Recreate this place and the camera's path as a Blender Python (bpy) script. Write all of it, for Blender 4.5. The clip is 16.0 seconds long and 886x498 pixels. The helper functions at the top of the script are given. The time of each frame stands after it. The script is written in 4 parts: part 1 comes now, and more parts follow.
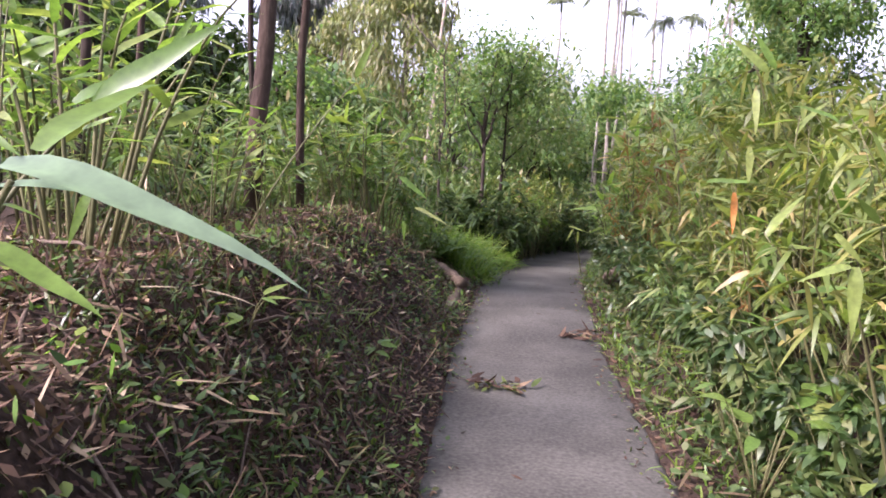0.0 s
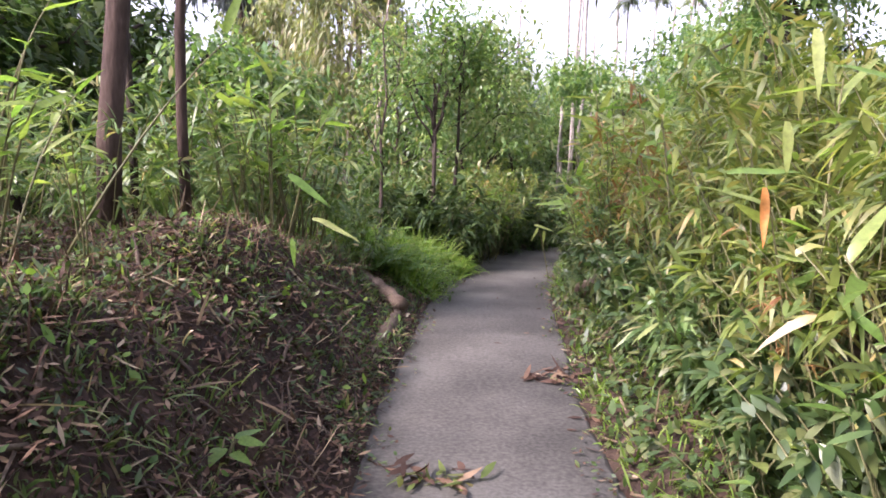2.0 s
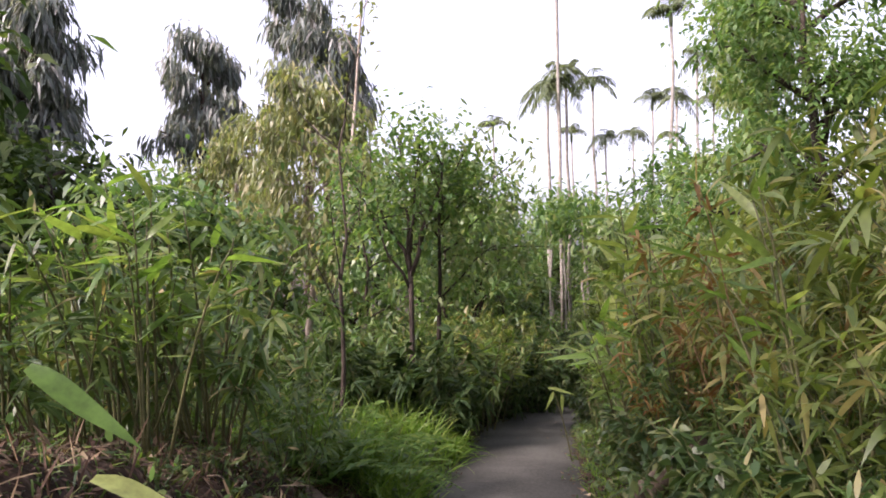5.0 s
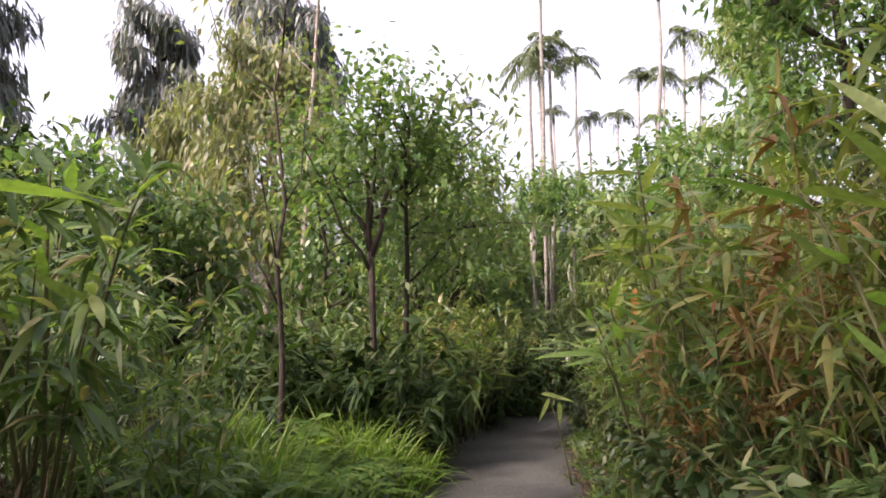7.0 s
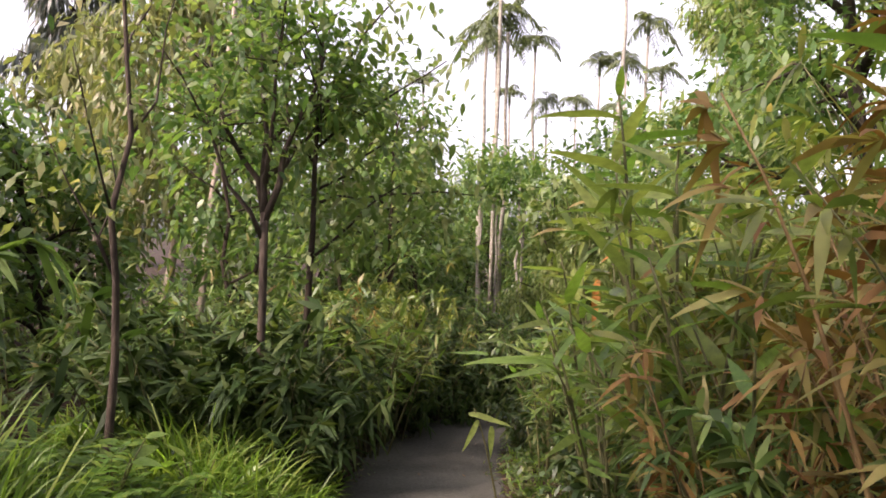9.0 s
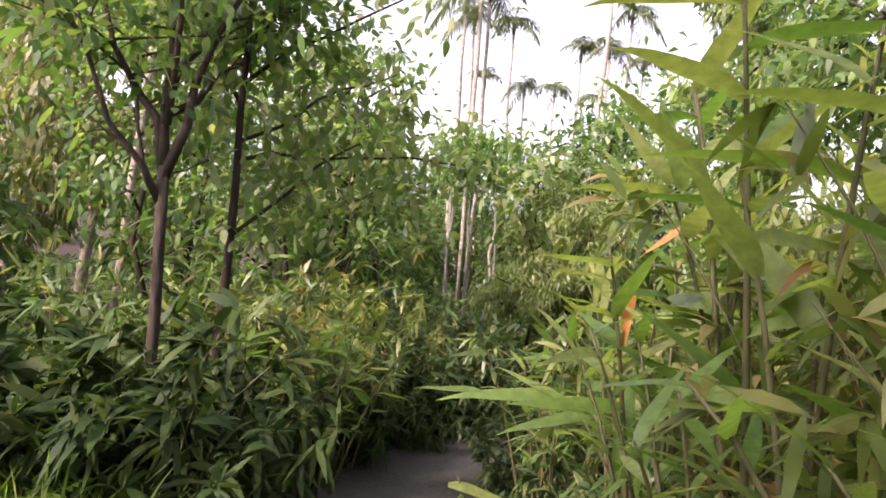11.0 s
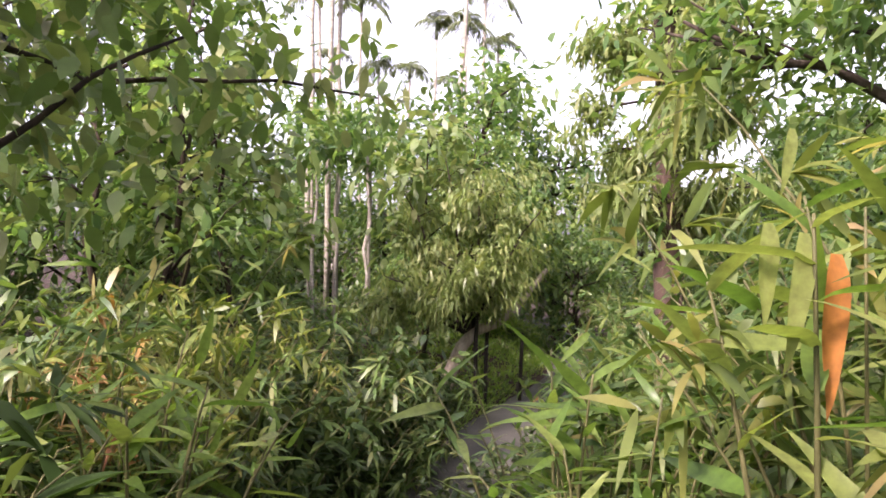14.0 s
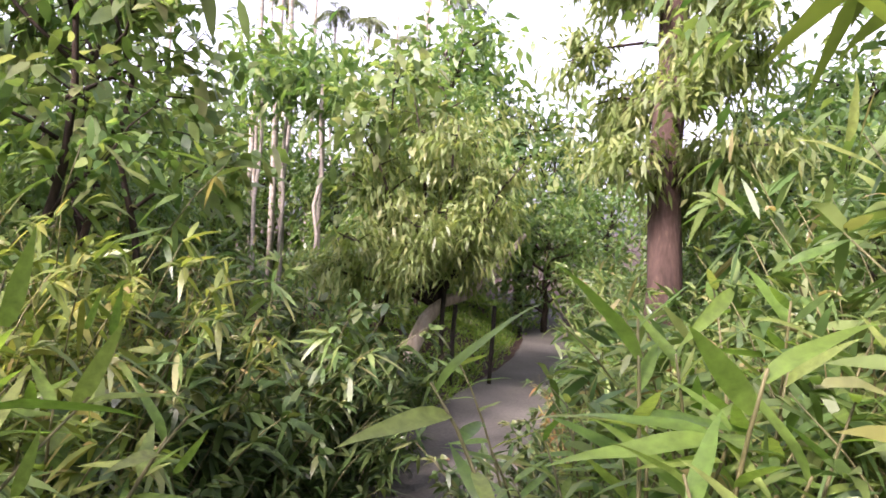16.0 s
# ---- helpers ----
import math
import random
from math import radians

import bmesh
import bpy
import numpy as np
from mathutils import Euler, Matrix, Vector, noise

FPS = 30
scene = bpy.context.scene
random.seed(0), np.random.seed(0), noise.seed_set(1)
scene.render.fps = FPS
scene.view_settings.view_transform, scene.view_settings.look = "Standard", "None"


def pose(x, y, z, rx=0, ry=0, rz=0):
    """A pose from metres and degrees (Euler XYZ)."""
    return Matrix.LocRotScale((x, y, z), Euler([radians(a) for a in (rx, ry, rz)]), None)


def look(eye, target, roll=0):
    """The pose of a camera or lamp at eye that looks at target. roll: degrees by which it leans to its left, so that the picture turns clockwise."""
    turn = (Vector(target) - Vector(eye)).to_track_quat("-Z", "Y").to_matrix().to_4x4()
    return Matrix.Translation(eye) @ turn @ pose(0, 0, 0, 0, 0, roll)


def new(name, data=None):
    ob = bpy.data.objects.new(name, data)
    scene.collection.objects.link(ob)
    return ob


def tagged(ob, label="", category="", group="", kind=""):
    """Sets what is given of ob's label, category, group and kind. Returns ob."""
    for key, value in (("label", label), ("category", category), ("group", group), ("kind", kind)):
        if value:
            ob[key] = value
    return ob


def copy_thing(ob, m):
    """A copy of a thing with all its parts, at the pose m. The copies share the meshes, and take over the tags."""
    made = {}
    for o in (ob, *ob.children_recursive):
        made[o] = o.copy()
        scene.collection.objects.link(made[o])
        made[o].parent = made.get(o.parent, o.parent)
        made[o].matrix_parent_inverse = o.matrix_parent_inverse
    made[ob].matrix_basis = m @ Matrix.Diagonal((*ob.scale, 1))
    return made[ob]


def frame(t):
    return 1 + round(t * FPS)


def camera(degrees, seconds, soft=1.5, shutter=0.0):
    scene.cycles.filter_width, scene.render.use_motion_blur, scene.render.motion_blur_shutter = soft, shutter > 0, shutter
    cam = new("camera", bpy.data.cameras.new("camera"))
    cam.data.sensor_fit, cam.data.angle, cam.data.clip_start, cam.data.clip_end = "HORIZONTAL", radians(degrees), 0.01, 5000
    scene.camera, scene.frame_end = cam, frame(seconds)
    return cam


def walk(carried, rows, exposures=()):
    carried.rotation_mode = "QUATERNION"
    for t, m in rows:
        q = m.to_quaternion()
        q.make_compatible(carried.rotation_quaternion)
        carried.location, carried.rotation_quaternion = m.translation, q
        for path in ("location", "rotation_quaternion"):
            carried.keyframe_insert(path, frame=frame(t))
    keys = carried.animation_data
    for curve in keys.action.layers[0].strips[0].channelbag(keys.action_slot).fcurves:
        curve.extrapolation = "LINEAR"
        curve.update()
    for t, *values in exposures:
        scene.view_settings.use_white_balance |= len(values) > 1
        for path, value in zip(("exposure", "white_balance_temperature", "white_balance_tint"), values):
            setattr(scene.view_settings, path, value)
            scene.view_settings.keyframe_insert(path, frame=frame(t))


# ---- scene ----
cam = camera(59.7, 16.0, soft=1.75)
METRES, EYE, TILT, LEAN, TURN = 11.5, 1.5, 0.0, 0.0, 0.0
ROWS = [
    (0.0, 0.0, 0.0, 0.0, 0.45, -9.0, -2.84),
    (0.5, 0.0058, 0.0304, -0.0001, 0.66, -9.38, -0.33),
    (1.0, 0.0157, 0.063, -0.0015, 0.96, -8.65, -0.15),
    (1.5, 0.0183, 0.0947, -0.0041, -2.34, -9.04, -1.25),
    (2.0, 0.0226, 0.1303, -0.0058, -2.17, -9.51, -1.78),
    (2.5, 0.0232, 0.1612, -0.0065, -8.63, -4.64, -2.05),
    (3.0, 0.0235, 0.1962, -0.0067, -5.6, 0.51, 0.09),
    (3.5, 0.0238, 0.2295, -0.0089, -4.37, 0.81, 0.2),
    (4.0, 0.0241, 0.2646, -0.0105, -2.99, 1.03, 0.6),
    (4.5, 0.0259, 0.2918, -0.0126, -3.4, 1.51, 0.82),
    (7.0, 0.0459, 0.4478, -0.0279, -5.51, 0.97, 1.43),
    (7.5, 0.0519, 0.4796, -0.0291, -5.65, 1.12, 1.0),
    (8.0, 0.0616, 0.5127, -0.0319, -4.78, 1.56, 1.45),
    (8.5, 0.0687, 0.5412, -0.0342, -9.78, -0.96, 0.58),
    (9.0, 0.0787, 0.5706, -0.0352, -9.33, -0.09, -1.91),
    (11.5, 0.0969, 0.7296, -0.0421, -12.49, -0.58, -4.36),
    (12.0, 0.0974, 0.7608, -0.0428, -15.19, -0.45, 0.09),
    (12.5, 0.1018, 0.7927, -0.0425, -16.02, 0.11, -0.19),
    (13.0, 0.1046, 0.8227, -0.0451, -20.76, -0.87, 0.52),
    (13.5, 0.109, 0.8504, -0.047, -20.49, -0.35, -1.39),
    (14.0, 0.1155, 0.8795, -0.0493, -23.31, -0.14, -0.79),
    (14.5, 0.1236, 0.9076, -0.0529, -25.35, -1.96, -3.11),
    (15.0, 0.1312, 0.9307, -0.0575, -27.87, -2.31, -3.74),
    (15.5, 0.1347, 0.9536, -0.0628, -28.55, -1.53, -2.43),
    (16.0, 0.1471, 0.9791, -0.0654, -26.99, -1.76, -2.87),
]
walk(cam, [(t, pose(0, 0, EYE, TILT, LEAN, TURN) @ pose(METRES * x, METRES * y, METRES * z, 90 + pitch, roll, yaw)) for t, x, y, z, yaw, pitch, roll in ROWS], [(0.0, 1.98, 5750, 38), (2.0, 2.2, 5800, 37), (3.5, 1.82, 5950, 34), (4.5, 1.52, 6050, 32), (7.0, 1.52, 6300, 31), (9.0, 1.6, 6650, 29), (11.5, 1.9, 6400, 33), (13.0, 1.9, 6400, 33), (16.0, 2.3, 6100, 37)])

# ---- light ----
SUN_ELEV, SUN_AZ = 42.0, -115.0   # azimuth in degrees clockwise from +y
world = bpy.data.worlds.new("world")
scene.world = world
world.use_nodes = True
wn = world.node_tree
for n in list(wn.nodes):
    wn.nodes.remove(n)
sky = wn.nodes.new("ShaderNodeTexSky")
sky.sky_type, sky.sun_disc = "NISHITA", False
sky.sun_elevation, sky.sun_rotation = radians(SUN_ELEV), radians(SUN_AZ)
sky.dust_density, sky.air_density, sky.ozone_density = 4.0, 1.0, 1.0
haze = wn.nodes.new("ShaderNodeHueSaturation")
haze.inputs["Saturation"].default_value = 0.3
bg = wn.nodes.new("ShaderNodeBackground")
bg.inputs["Strength"].default_value = 0.15
wout = wn.nodes.new("ShaderNodeOutputWorld")
wn.links.new(sky.outputs[0], haze.inputs["Color"])
wn.links.new(haze.outputs[0], bg.inputs["Color"])
wn.links.new(bg.outputs[0], wout.inputs["Surface"])

sun_data = bpy.data.lights.new("sun", "SUN")
sun_data.energy, sun_data.angle, sun_data.color = 3.2, radians(10), (1.0, 0.88, 0.71)
sun = new("sun", sun_data)
_a, _e = radians(SUN_AZ), radians(SUN_ELEV)
_from = Vector((math.sin(_a) * math.cos(_e), math.cos(_a) * math.cos(_e), math.sin(_e))) * 40
sun.matrix_world = look(_from, (0, 0, 0))


# ---- materials ----
def mat_base(name):
    m = bpy.data.materials.new(name)
    m.use_nodes = True
    nt = m.node_tree
    for n in list(nt.nodes):
        nt.nodes.remove(n)
    out = nt.nodes.new("ShaderNodeOutputMaterial")
    return m, nt, out


def ramp(nt, cols):
    r = nt.nodes.new("ShaderNodeValToRGB")
    el = r.color_ramp.elements
    while len(el) < len(cols):
        el.new(0.5)
    for i, (p, c) in enumerate(cols):
        el[i].position, el[i].color = p, (*c, 1)
    return r


def noise_node(nt, scale, detail=4, rough=0.6, coord="Object"):
    tc = nt.nodes.new("ShaderNodeTexCoord")
    n = nt.nodes.new("ShaderNodeTexNoise")
    n.inputs["Scale"].default_value, n.inputs["Detail"].default_value, n.inputs["Roughness"].default_value = scale, detail, rough
    nt.links.new(tc.outputs[coord], n.inputs["Vector"])
    return n


def leaf_mat(name, cols, translucent=0.4, rough=0.42, by_object=False, gloss=0.4):
    """Thin leaf: colour differs leaf by leaf and blotches within it, light comes through."""
    m, nt, out = mat_base(name)
    src = nt.nodes.new("ShaderNodeObjectInfo" if by_object else "ShaderNodeNewGeometry")
    r = ramp(nt, cols)
    nt.links.new(src.outputs["Random" if by_object else "Random Per Island"], r.inputs[0])
    n = noise_node(nt, 9.0, 3)
    mul = nt.nodes.new("ShaderNodeMapRange")
    mul.inputs["From Min"].default_value, mul.inputs["From Max"].default_value = 0.3, 0.7
    mul.inputs["To Min"].default_value, mul.inputs["To Max"].default_value = 0.72, 1.22
    nt.links.new(n.outputs["Fac"], mul.inputs["Value"])
    vm = nt.nodes.new("ShaderNodeVectorMath")
    vm.operation = "SCALE"
    nt.links.new(r.outputs[0], vm.inputs[0])
    nt.links.new(mul.outputs[0], vm.inputs["Scale"])
    p = nt.nodes.new("ShaderNodeBsdfPrincipled")
    p.inputs["Roughness"].default_value = rough
    p.inputs["Specular IOR Level"].default_value = gloss
    nt.links.new(vm.outputs[0], p.inputs["Base Color"])
    tr = nt.nodes.new("ShaderNodeBsdfTranslucent")
    sc = nt.nodes.new("ShaderNodeVectorMath")
    sc.operation = "MULTIPLY"
    sc.inputs[1].default_value = (1.5, 1.6, 0.8)
    nt.links.new(vm.outputs[0], sc.inputs[0])
    nt.links.new(sc.outputs[0], tr.inputs["Color"])
    mx = nt.nodes.new("ShaderNodeMixShader")
    mx.inputs[0].default_value = translucent
    nt.links.new(p.outputs[0], mx.inputs[1])
    nt.links.new(tr.outputs[0], mx.inputs[2])
    nt.links.new(mx.outputs[0], out.inputs["Surface"])
    return m


def rough_mat(name, cols, scale=6.0, rough=0.9, bump=0.3, fine=60.0, stretch=(1, 1, 1), coord="Object"):
    """Bark, soil, concrete: two scales of noise in colour and relief."""
    m, nt, out = mat_base(name)
    tc = nt.nodes.new("ShaderNodeTexCoord")
    mp = nt.nodes.new("ShaderNodeMapping")
    mp.inputs["Scale"].default_value = stretch
    nt.links.new(tc.outputs[coord], mp.inputs["Vector"])
    a, b = nt.nodes.new("ShaderNodeTexNoise"), nt.nodes.new("ShaderNodeTexNoise")
    a.inputs["Scale"].default_value, a.inputs["Detail"].default_value = scale, 6
    b.inputs["Scale"].default_value, b.inputs["Detail"].default_value = fine, 5
    mixv = nt.nodes.new("ShaderNodeMath")
    mixv.operation = "MULTIPLY_ADD"
    mixv.inputs[1].default_value = 0.45
    half = nt.nodes.new("ShaderNodeMath")
    half.operation = "MULTIPLY"
    half.inputs[1].default_value = 0.6
    nt.links.new(mp.outputs[0], a.inputs["Vector"])
    nt.links.new(mp.outputs[0], b.inputs["Vector"])
    nt.links.new(a.outputs["Fac"], half.inputs[0])
    nt.links.new(b.outputs["Fac"], mixv.inputs[0])
    nt.links.new(half.outputs[0], mixv.inputs[2])
    r = ramp(nt, cols)
    nt.links.new(mixv.outputs[0], r.inputs[0])
    p = nt.nodes.new("ShaderNodeBsdfPrincipled")
    p.inputs["Roughness"].default_value = rough
    p.inputs["Specular IOR Level"].default_value = 0.25
    bm_ = nt.nodes.new("ShaderNodeBump")
    bm_.inputs["Strength"].default_value, bm_.inputs["Distance"].default_value = bump, 0.02
    nt.links.new(mixv.outputs[0], bm_.inputs["Height"])
    nt.links.new(bm_.outputs[0], p.inputs["Normal"])
    nt.links.new(r.outputs[0], p.inputs["Base Color"])
    nt.links.new(p.outputs[0], out.inputs["Surface"])
    return m


M_BAMBOO_Y = leaf_mat("bamboo_leaf_yellowish", [(0, (0.075, 0.115, 0.024)), (0.5, (0.125, 0.165, 0.036)), (0.88, (0.195, 0.205, 0.055)), (1, (0.28, 0.22, 0.09))], 0.45)
M_BAMBOO_G = leaf_mat("bamboo_leaf_green", [(0, (0.048, 0.100, 0.026)), (0.5, (0.092, 0.147, 0.038)), (0.9, (0.155, 0.201, 0.060)), (1, (0.310, 0.236, 0.120))])
M_BIG_G = leaf_mat("broad_bamboo_leaf", [(0, (0.085, 0.16, 0.03)), (0.6, (0.13, 0.205, 0.04)), (1, (0.2, 0.245, 0.07))], 0.5, 0.36, by_object=True)
# blue-green leaf, its base colour paled and blued to paint in a sheen
M_BIG_B = leaf_mat("blue_green_leaf_sheen", [(0, (0.12, 0.19, 0.095)), (1, (0.17, 0.24, 0.14))], 0.35, 0.34, by_object=True, gloss=0.8)
M_STRAW = leaf_mat("dry_straw", [(0, (0.06, 0.04, 0.022)), (0.6, (0.12, 0.09, 0.05)), (1, (0.26, 0.21, 0.13))], 0.15, 0.7, gloss=0.25)
M_CLIMB = leaf_mat("climbing_leaf_light", [(0, (0.11, 0.155, 0.05)), (0.6, (0.165, 0.215, 0.072)), (1, (0.25, 0.27, 0.11))], 0.5)
M_BIG_Y = leaf_mat("pale_yellow_leaf", [(0, (0.15, 0.2, 0.045)), (1, (0.24, 0.275, 0.085))], 0.45, 0.45, by_object=True)
M_ORANGE = leaf_mat("dry_orange_leaf", [(0, (0.36, 0.12, 0.025)), (1, (0.45, 0.19, 0.05))], 0.35, 0.6, by_object=True)
M_DRYTUFT = leaf_mat("dry_tuft_leaf", [(0, (0.15, 0.06, 0.018)), (0.4, (0.21, 0.125, 0.035)), (1, (0.24, 0.23, 0.07))], 0.35, 0.7)
M_BROAD = leaf_mat("broadleaf_green", [(0, (0.054, 0.114, 0.032)), (0.6, (0.097, 0.162, 0.047)), (1, (0.174, 0.227, 0.071))], 0.48, 0.4)
M_BROAD_L = leaf_mat("broadleaf_light", [(0, (0.088, 0.145, 0.043)), (0.6, (0.139, 0.194, 0.068)), (1, (0.227, 0.242, 0.117))], 0.48)
# olive foliage; the colour is raised to stand in for haze over distance
M_OLIVE = leaf_mat("olive_leaf", [(0, (0.102, 0.126, 0.048)), (0.6, (0.156, 0.180, 0.066)), (1, (0.264, 0.240, 0.120))], 0.4)
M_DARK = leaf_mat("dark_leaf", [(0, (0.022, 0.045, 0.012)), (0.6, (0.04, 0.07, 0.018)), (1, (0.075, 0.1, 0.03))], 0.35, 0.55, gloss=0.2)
# grey-green far foliage, lightened in colour to imitate distance haze
M_GREY = leaf_mat("drooping_grey_leaf_hazed", [(0, (0.078, 0.098, 0.087)), (0.6, (0.125, 0.143, 0.120)), (1, (0.203, 0.195, 0.185))], 0.3)
M_PALM = leaf_mat("palm_leaflet", [(0, (0.078, 0.104, 0.057)), (1, (0.155, 0.182, 0.094))], 0.35)
M_FERN = leaf_mat("fern_green", [(0, (0.060, 0.130, 0.022)), (0.6, (0.101, 0.190, 0.029)), (1, (0.168, 0.230, 0.043))], 0.45)
M_GRASS = leaf_mat("grass_blade", [(0, (0.08, 0.155, 0.02)), (0.6, (0.125, 0.215, 0.028)), (1, (0.2, 0.25, 0.06))], 0.45)
M_WEED = leaf_mat("weed_leaf", [(0, (0.027, 0.056, 0.015)), (0.6, (0.053, 0.090, 0.022)), (1, (0.116, 0.128, 0.044))], 0.35)
M_LITTER = leaf_mat("dead_leaf_litter", [(0, (0.028, 0.016, 0.011)), (0.5, (0.065, 0.037, 0.024)), (0.82, (0.12, 0.075, 0.045)), (0.95, (0.2, 0.14, 0.085)), (1, (0.34, 0.27, 0.18))], 0.1, 0.75, gloss=0.2)
M_SOIL = rough_mat("dark_soil", [(0.3, (0.008, 0.005, 0.0035)), (0.5, (0.022, 0.013, 0.008)), (0.62, (0.045, 0.028, 0.017)), (0.75, (0.08, 0.055, 0.035))], 5, 0.95, 1.0, 45)
M_CONCRETE = rough_mat("worn_concrete", [(0.34, (0.022, 0.022, 0.018)), (0.44, (0.039, 0.038, 0.032)), (0.53, (0.058, 0.056, 0.047)), (0.66, (0.088, 0.086, 0.073))], 1.3, 0.9, 0.25, 48)
M_BARK = rough_mat("brown_bark", [(0.35, (0.022, 0.014, 0.01)), (0.6, (0.062, 0.042, 0.031)), (0.75, (0.12, 0.09, 0.07))], 5, 0.95, 0.8, 40, (1, 1, 0.25))
M_BARK_P = rough_mat("pale_bark", [(0.35, (0.14, 0.11, 0.08)), (0.55, (0.3, 0.25, 0.2)), (0.75, (0.42, 0.38, 0.32))], 5, 0.9, 0.5, 40, (1, 1, 0.3))
M_BARK_G = rough_mat("grey_brown_bark", [(0.35, (0.02, 0.015, 0.012)), (0.6, (0.06, 0.045, 0.035)), (0.75, (0.12, 0.1, 0.08))], 5, 0.95, 0.8, 40, (1, 1, 0.25))
M_BARK_D = rough_mat("dark_bark", [(0.35, (0.012, 0.009, 0.006)), (0.75, (0.05, 0.035, 0.026))], 6, 0.95, 0.7, 40, (1, 1, 0.3))
M_ARECA = rough_mat("areca_trunk", [(0.35, (0.15, 0.13, 0.105)), (0.6, (0.27, 0.25, 0.21)), (0.75, (0.38, 0.36, 0.32))], 4, 0.85, 0.3, 18, (0.5, 0.5, 2))
M_CANE = rough_mat("bamboo_cane", [(0.35, (0.05, 0.055, 0.02)), (0.7, (0.13, 0.12, 0.05))], 6, 0.6, 0.1, 30)
M_CANE_R = rough_mat("dry_cane", [(0.35, (0.13, 0.075, 0.03)), (0.7, (0.25, 0.17, 0.075))], 6, 0.7, 0.1, 30)
M_BARK_R = rough_mat("reddish_bark", [(0.35, (0.022, 0.014, 0.011)), (0.6, (0.062, 0.04, 0.031)), (0.75, (0.13, 0.088, 0.07))], 5, 0.95, 0.9, 40, (1, 1, 0.25))
M_POST = rough_mat("blackened_post", [(0.35, (0.012, 0.01, 0.009)), (0.7, (0.04, 0.032, 0.027))], 8, 0.9, 0.4, 40)
M_CHIP = rough_mat("dry_wood", [(0.35, (0.04, 0.027, 0.019)), (0.55, (0.095, 0.07, 0.049)), (0.75, (0.19, 0.15, 0.11))], 9, 0.9, 0.9, 60, (1, 1, 1))

# ---- mesh tools ----
rng = np.random.default_rng(7)


def mesh_from(name, verts, faces, mat, smooth=True):
    me = bpy.data.meshes.new(name)
    me.from_pydata([tuple(v) for v in verts] if not isinstance(verts, np.ndarray) else verts.tolist(), [], faces)
    me.materials.append(mat)
    if smooth:
        me.polygons.foreach_set("use_smooth", [True] * len(me.polygons))
    me.update()
    return me


def part(name, me, parent, label=""):
    ob = new(name, me)
    ob.parent = parent
    return tagged(ob, label) if label else ob


def thing(name, label, category, group="", loc=(0, 0, 0)):
    ob = new(name)
    ob.empty_display_size = 0.1
    ob.location = loc
    return tagged(ob, label, category, group)


def unit(v):
    return v / np.maximum(np.linalg.norm(v, axis=-1, keepdims=True), 1e-9)


BLADE = ([0, 0.18, 0.5, 0.8, 1.0], [0.14, 0.85, 1.0, 0.5, 0.0])
OVATE = ([0, 0.25, 0.55, 0.85, 1.0], [0.1, 0.85, 1.0, 0.5, 0.0])
SIMPLE = ([0, 0.45, 1.0], [0.15, 1.0, 0.0])
STRIP = ([0, 0.4, 0.75, 1.0], [0.8, 1.0, 0.7, 0.0])


def leaves(P, D, L, W, droop=0.3, shape=BLADE, tilt=0.9):
    """Vertices and faces of many blades. P base points, D directions, L lengths, W widths."""
    P, D = np.asarray(P, float), unit(np.asarray(D, float))
    n = len(P)
    L, W = np.broadcast_to(L, (n,)), np.broadcast_to(W, (n,))
    droop = np.broadcast_to(droop, (n,))
    up = np.array([0, 0, 1.0]) + rng.normal(0, tilt * 0.5, (n, 3))
    S = unit(np.cross(D, up))
    ts, ws = shape
    rows = []
    for t, w in zip(ts, ws):
        c = P + D * (L * t)[:, None]
        c[:, 2] -= droop * L * t * t
        if w > 0:
            rows += [c - S * (W * w / 2)[:, None], c + S * (W * w / 2)[:, None]]
        else:
            rows.append(c)
    k = len(rows)
    V = np.stack(rows, 1).reshape(-1, 3)
    base = (np.arange(n) * k)
    F = []
    m = len(ts) - 1
    for j in range(m - 1):
        F.append(np.stack([base + 2 * j, base + 2 * j + 1, base + 2 * j + 3, base + 2 * j + 2], 1))
    quads = np.concatenate(F).tolist() if F else []
    tris = np.stack([base + 2 * (m - 1), base + 2 * (m - 1) + 1, base + 2 * m], 1).tolist()
    return V, quads + tris


def tube(pts, radii, sides=6):
    pts = np.asarray(pts, float)
    n = len(pts)
    tan = unit(np.gradient(pts, axis=0))
    ref = np.array([1.0, 0, 0]) if abs(tan[0][0]) < 0.8 else np.array([0, 1.0, 0])
    V, F = [], []
    for i in range(n):
        a = unit(np.cross(tan[i], ref))
        b = np.cross(tan[i], a)
        for s in range(sides):
            th = 2 * math.pi * s / sides
            V.append(pts[i] + radii[i] * (a * math.cos(th) + b * math.sin(th)))
    for i in range(n - 1):
        for s in range(sides):
            s2 = (s + 1) % sides
            F.append([i * sides + s, i * sides + s2, (i + 1) * sides + s2, (i + 1) * sides + s])
    F.append(list(range(sides))[::-1])
    F.append([(n - 1) * sides + s for s in range(sides)])
    return V, F


def join(chunks):
    V, F, o = [], [], 0
    for v, f in chunks:
        V.append(np.asarray(v, float))
        F += [[i + o for i in q] for q in f]
        o += len(v)
    return np.concatenate(V), F


def curve_pts(a, b, sag, n=6, wob=0.0):
    a, b = np.asarray(a, float), np.asarray(b, float)
    t = np.linspace(0, 1, n)[:, None]
    p = a + (b - a) * t
    p[:, 2] += sag * (t[:, 0] * (1 - t[:, 0])) * 4
    p[1:-1] += rng.normal(0, wob, (n - 2, 3)) if wob else 0
    return p


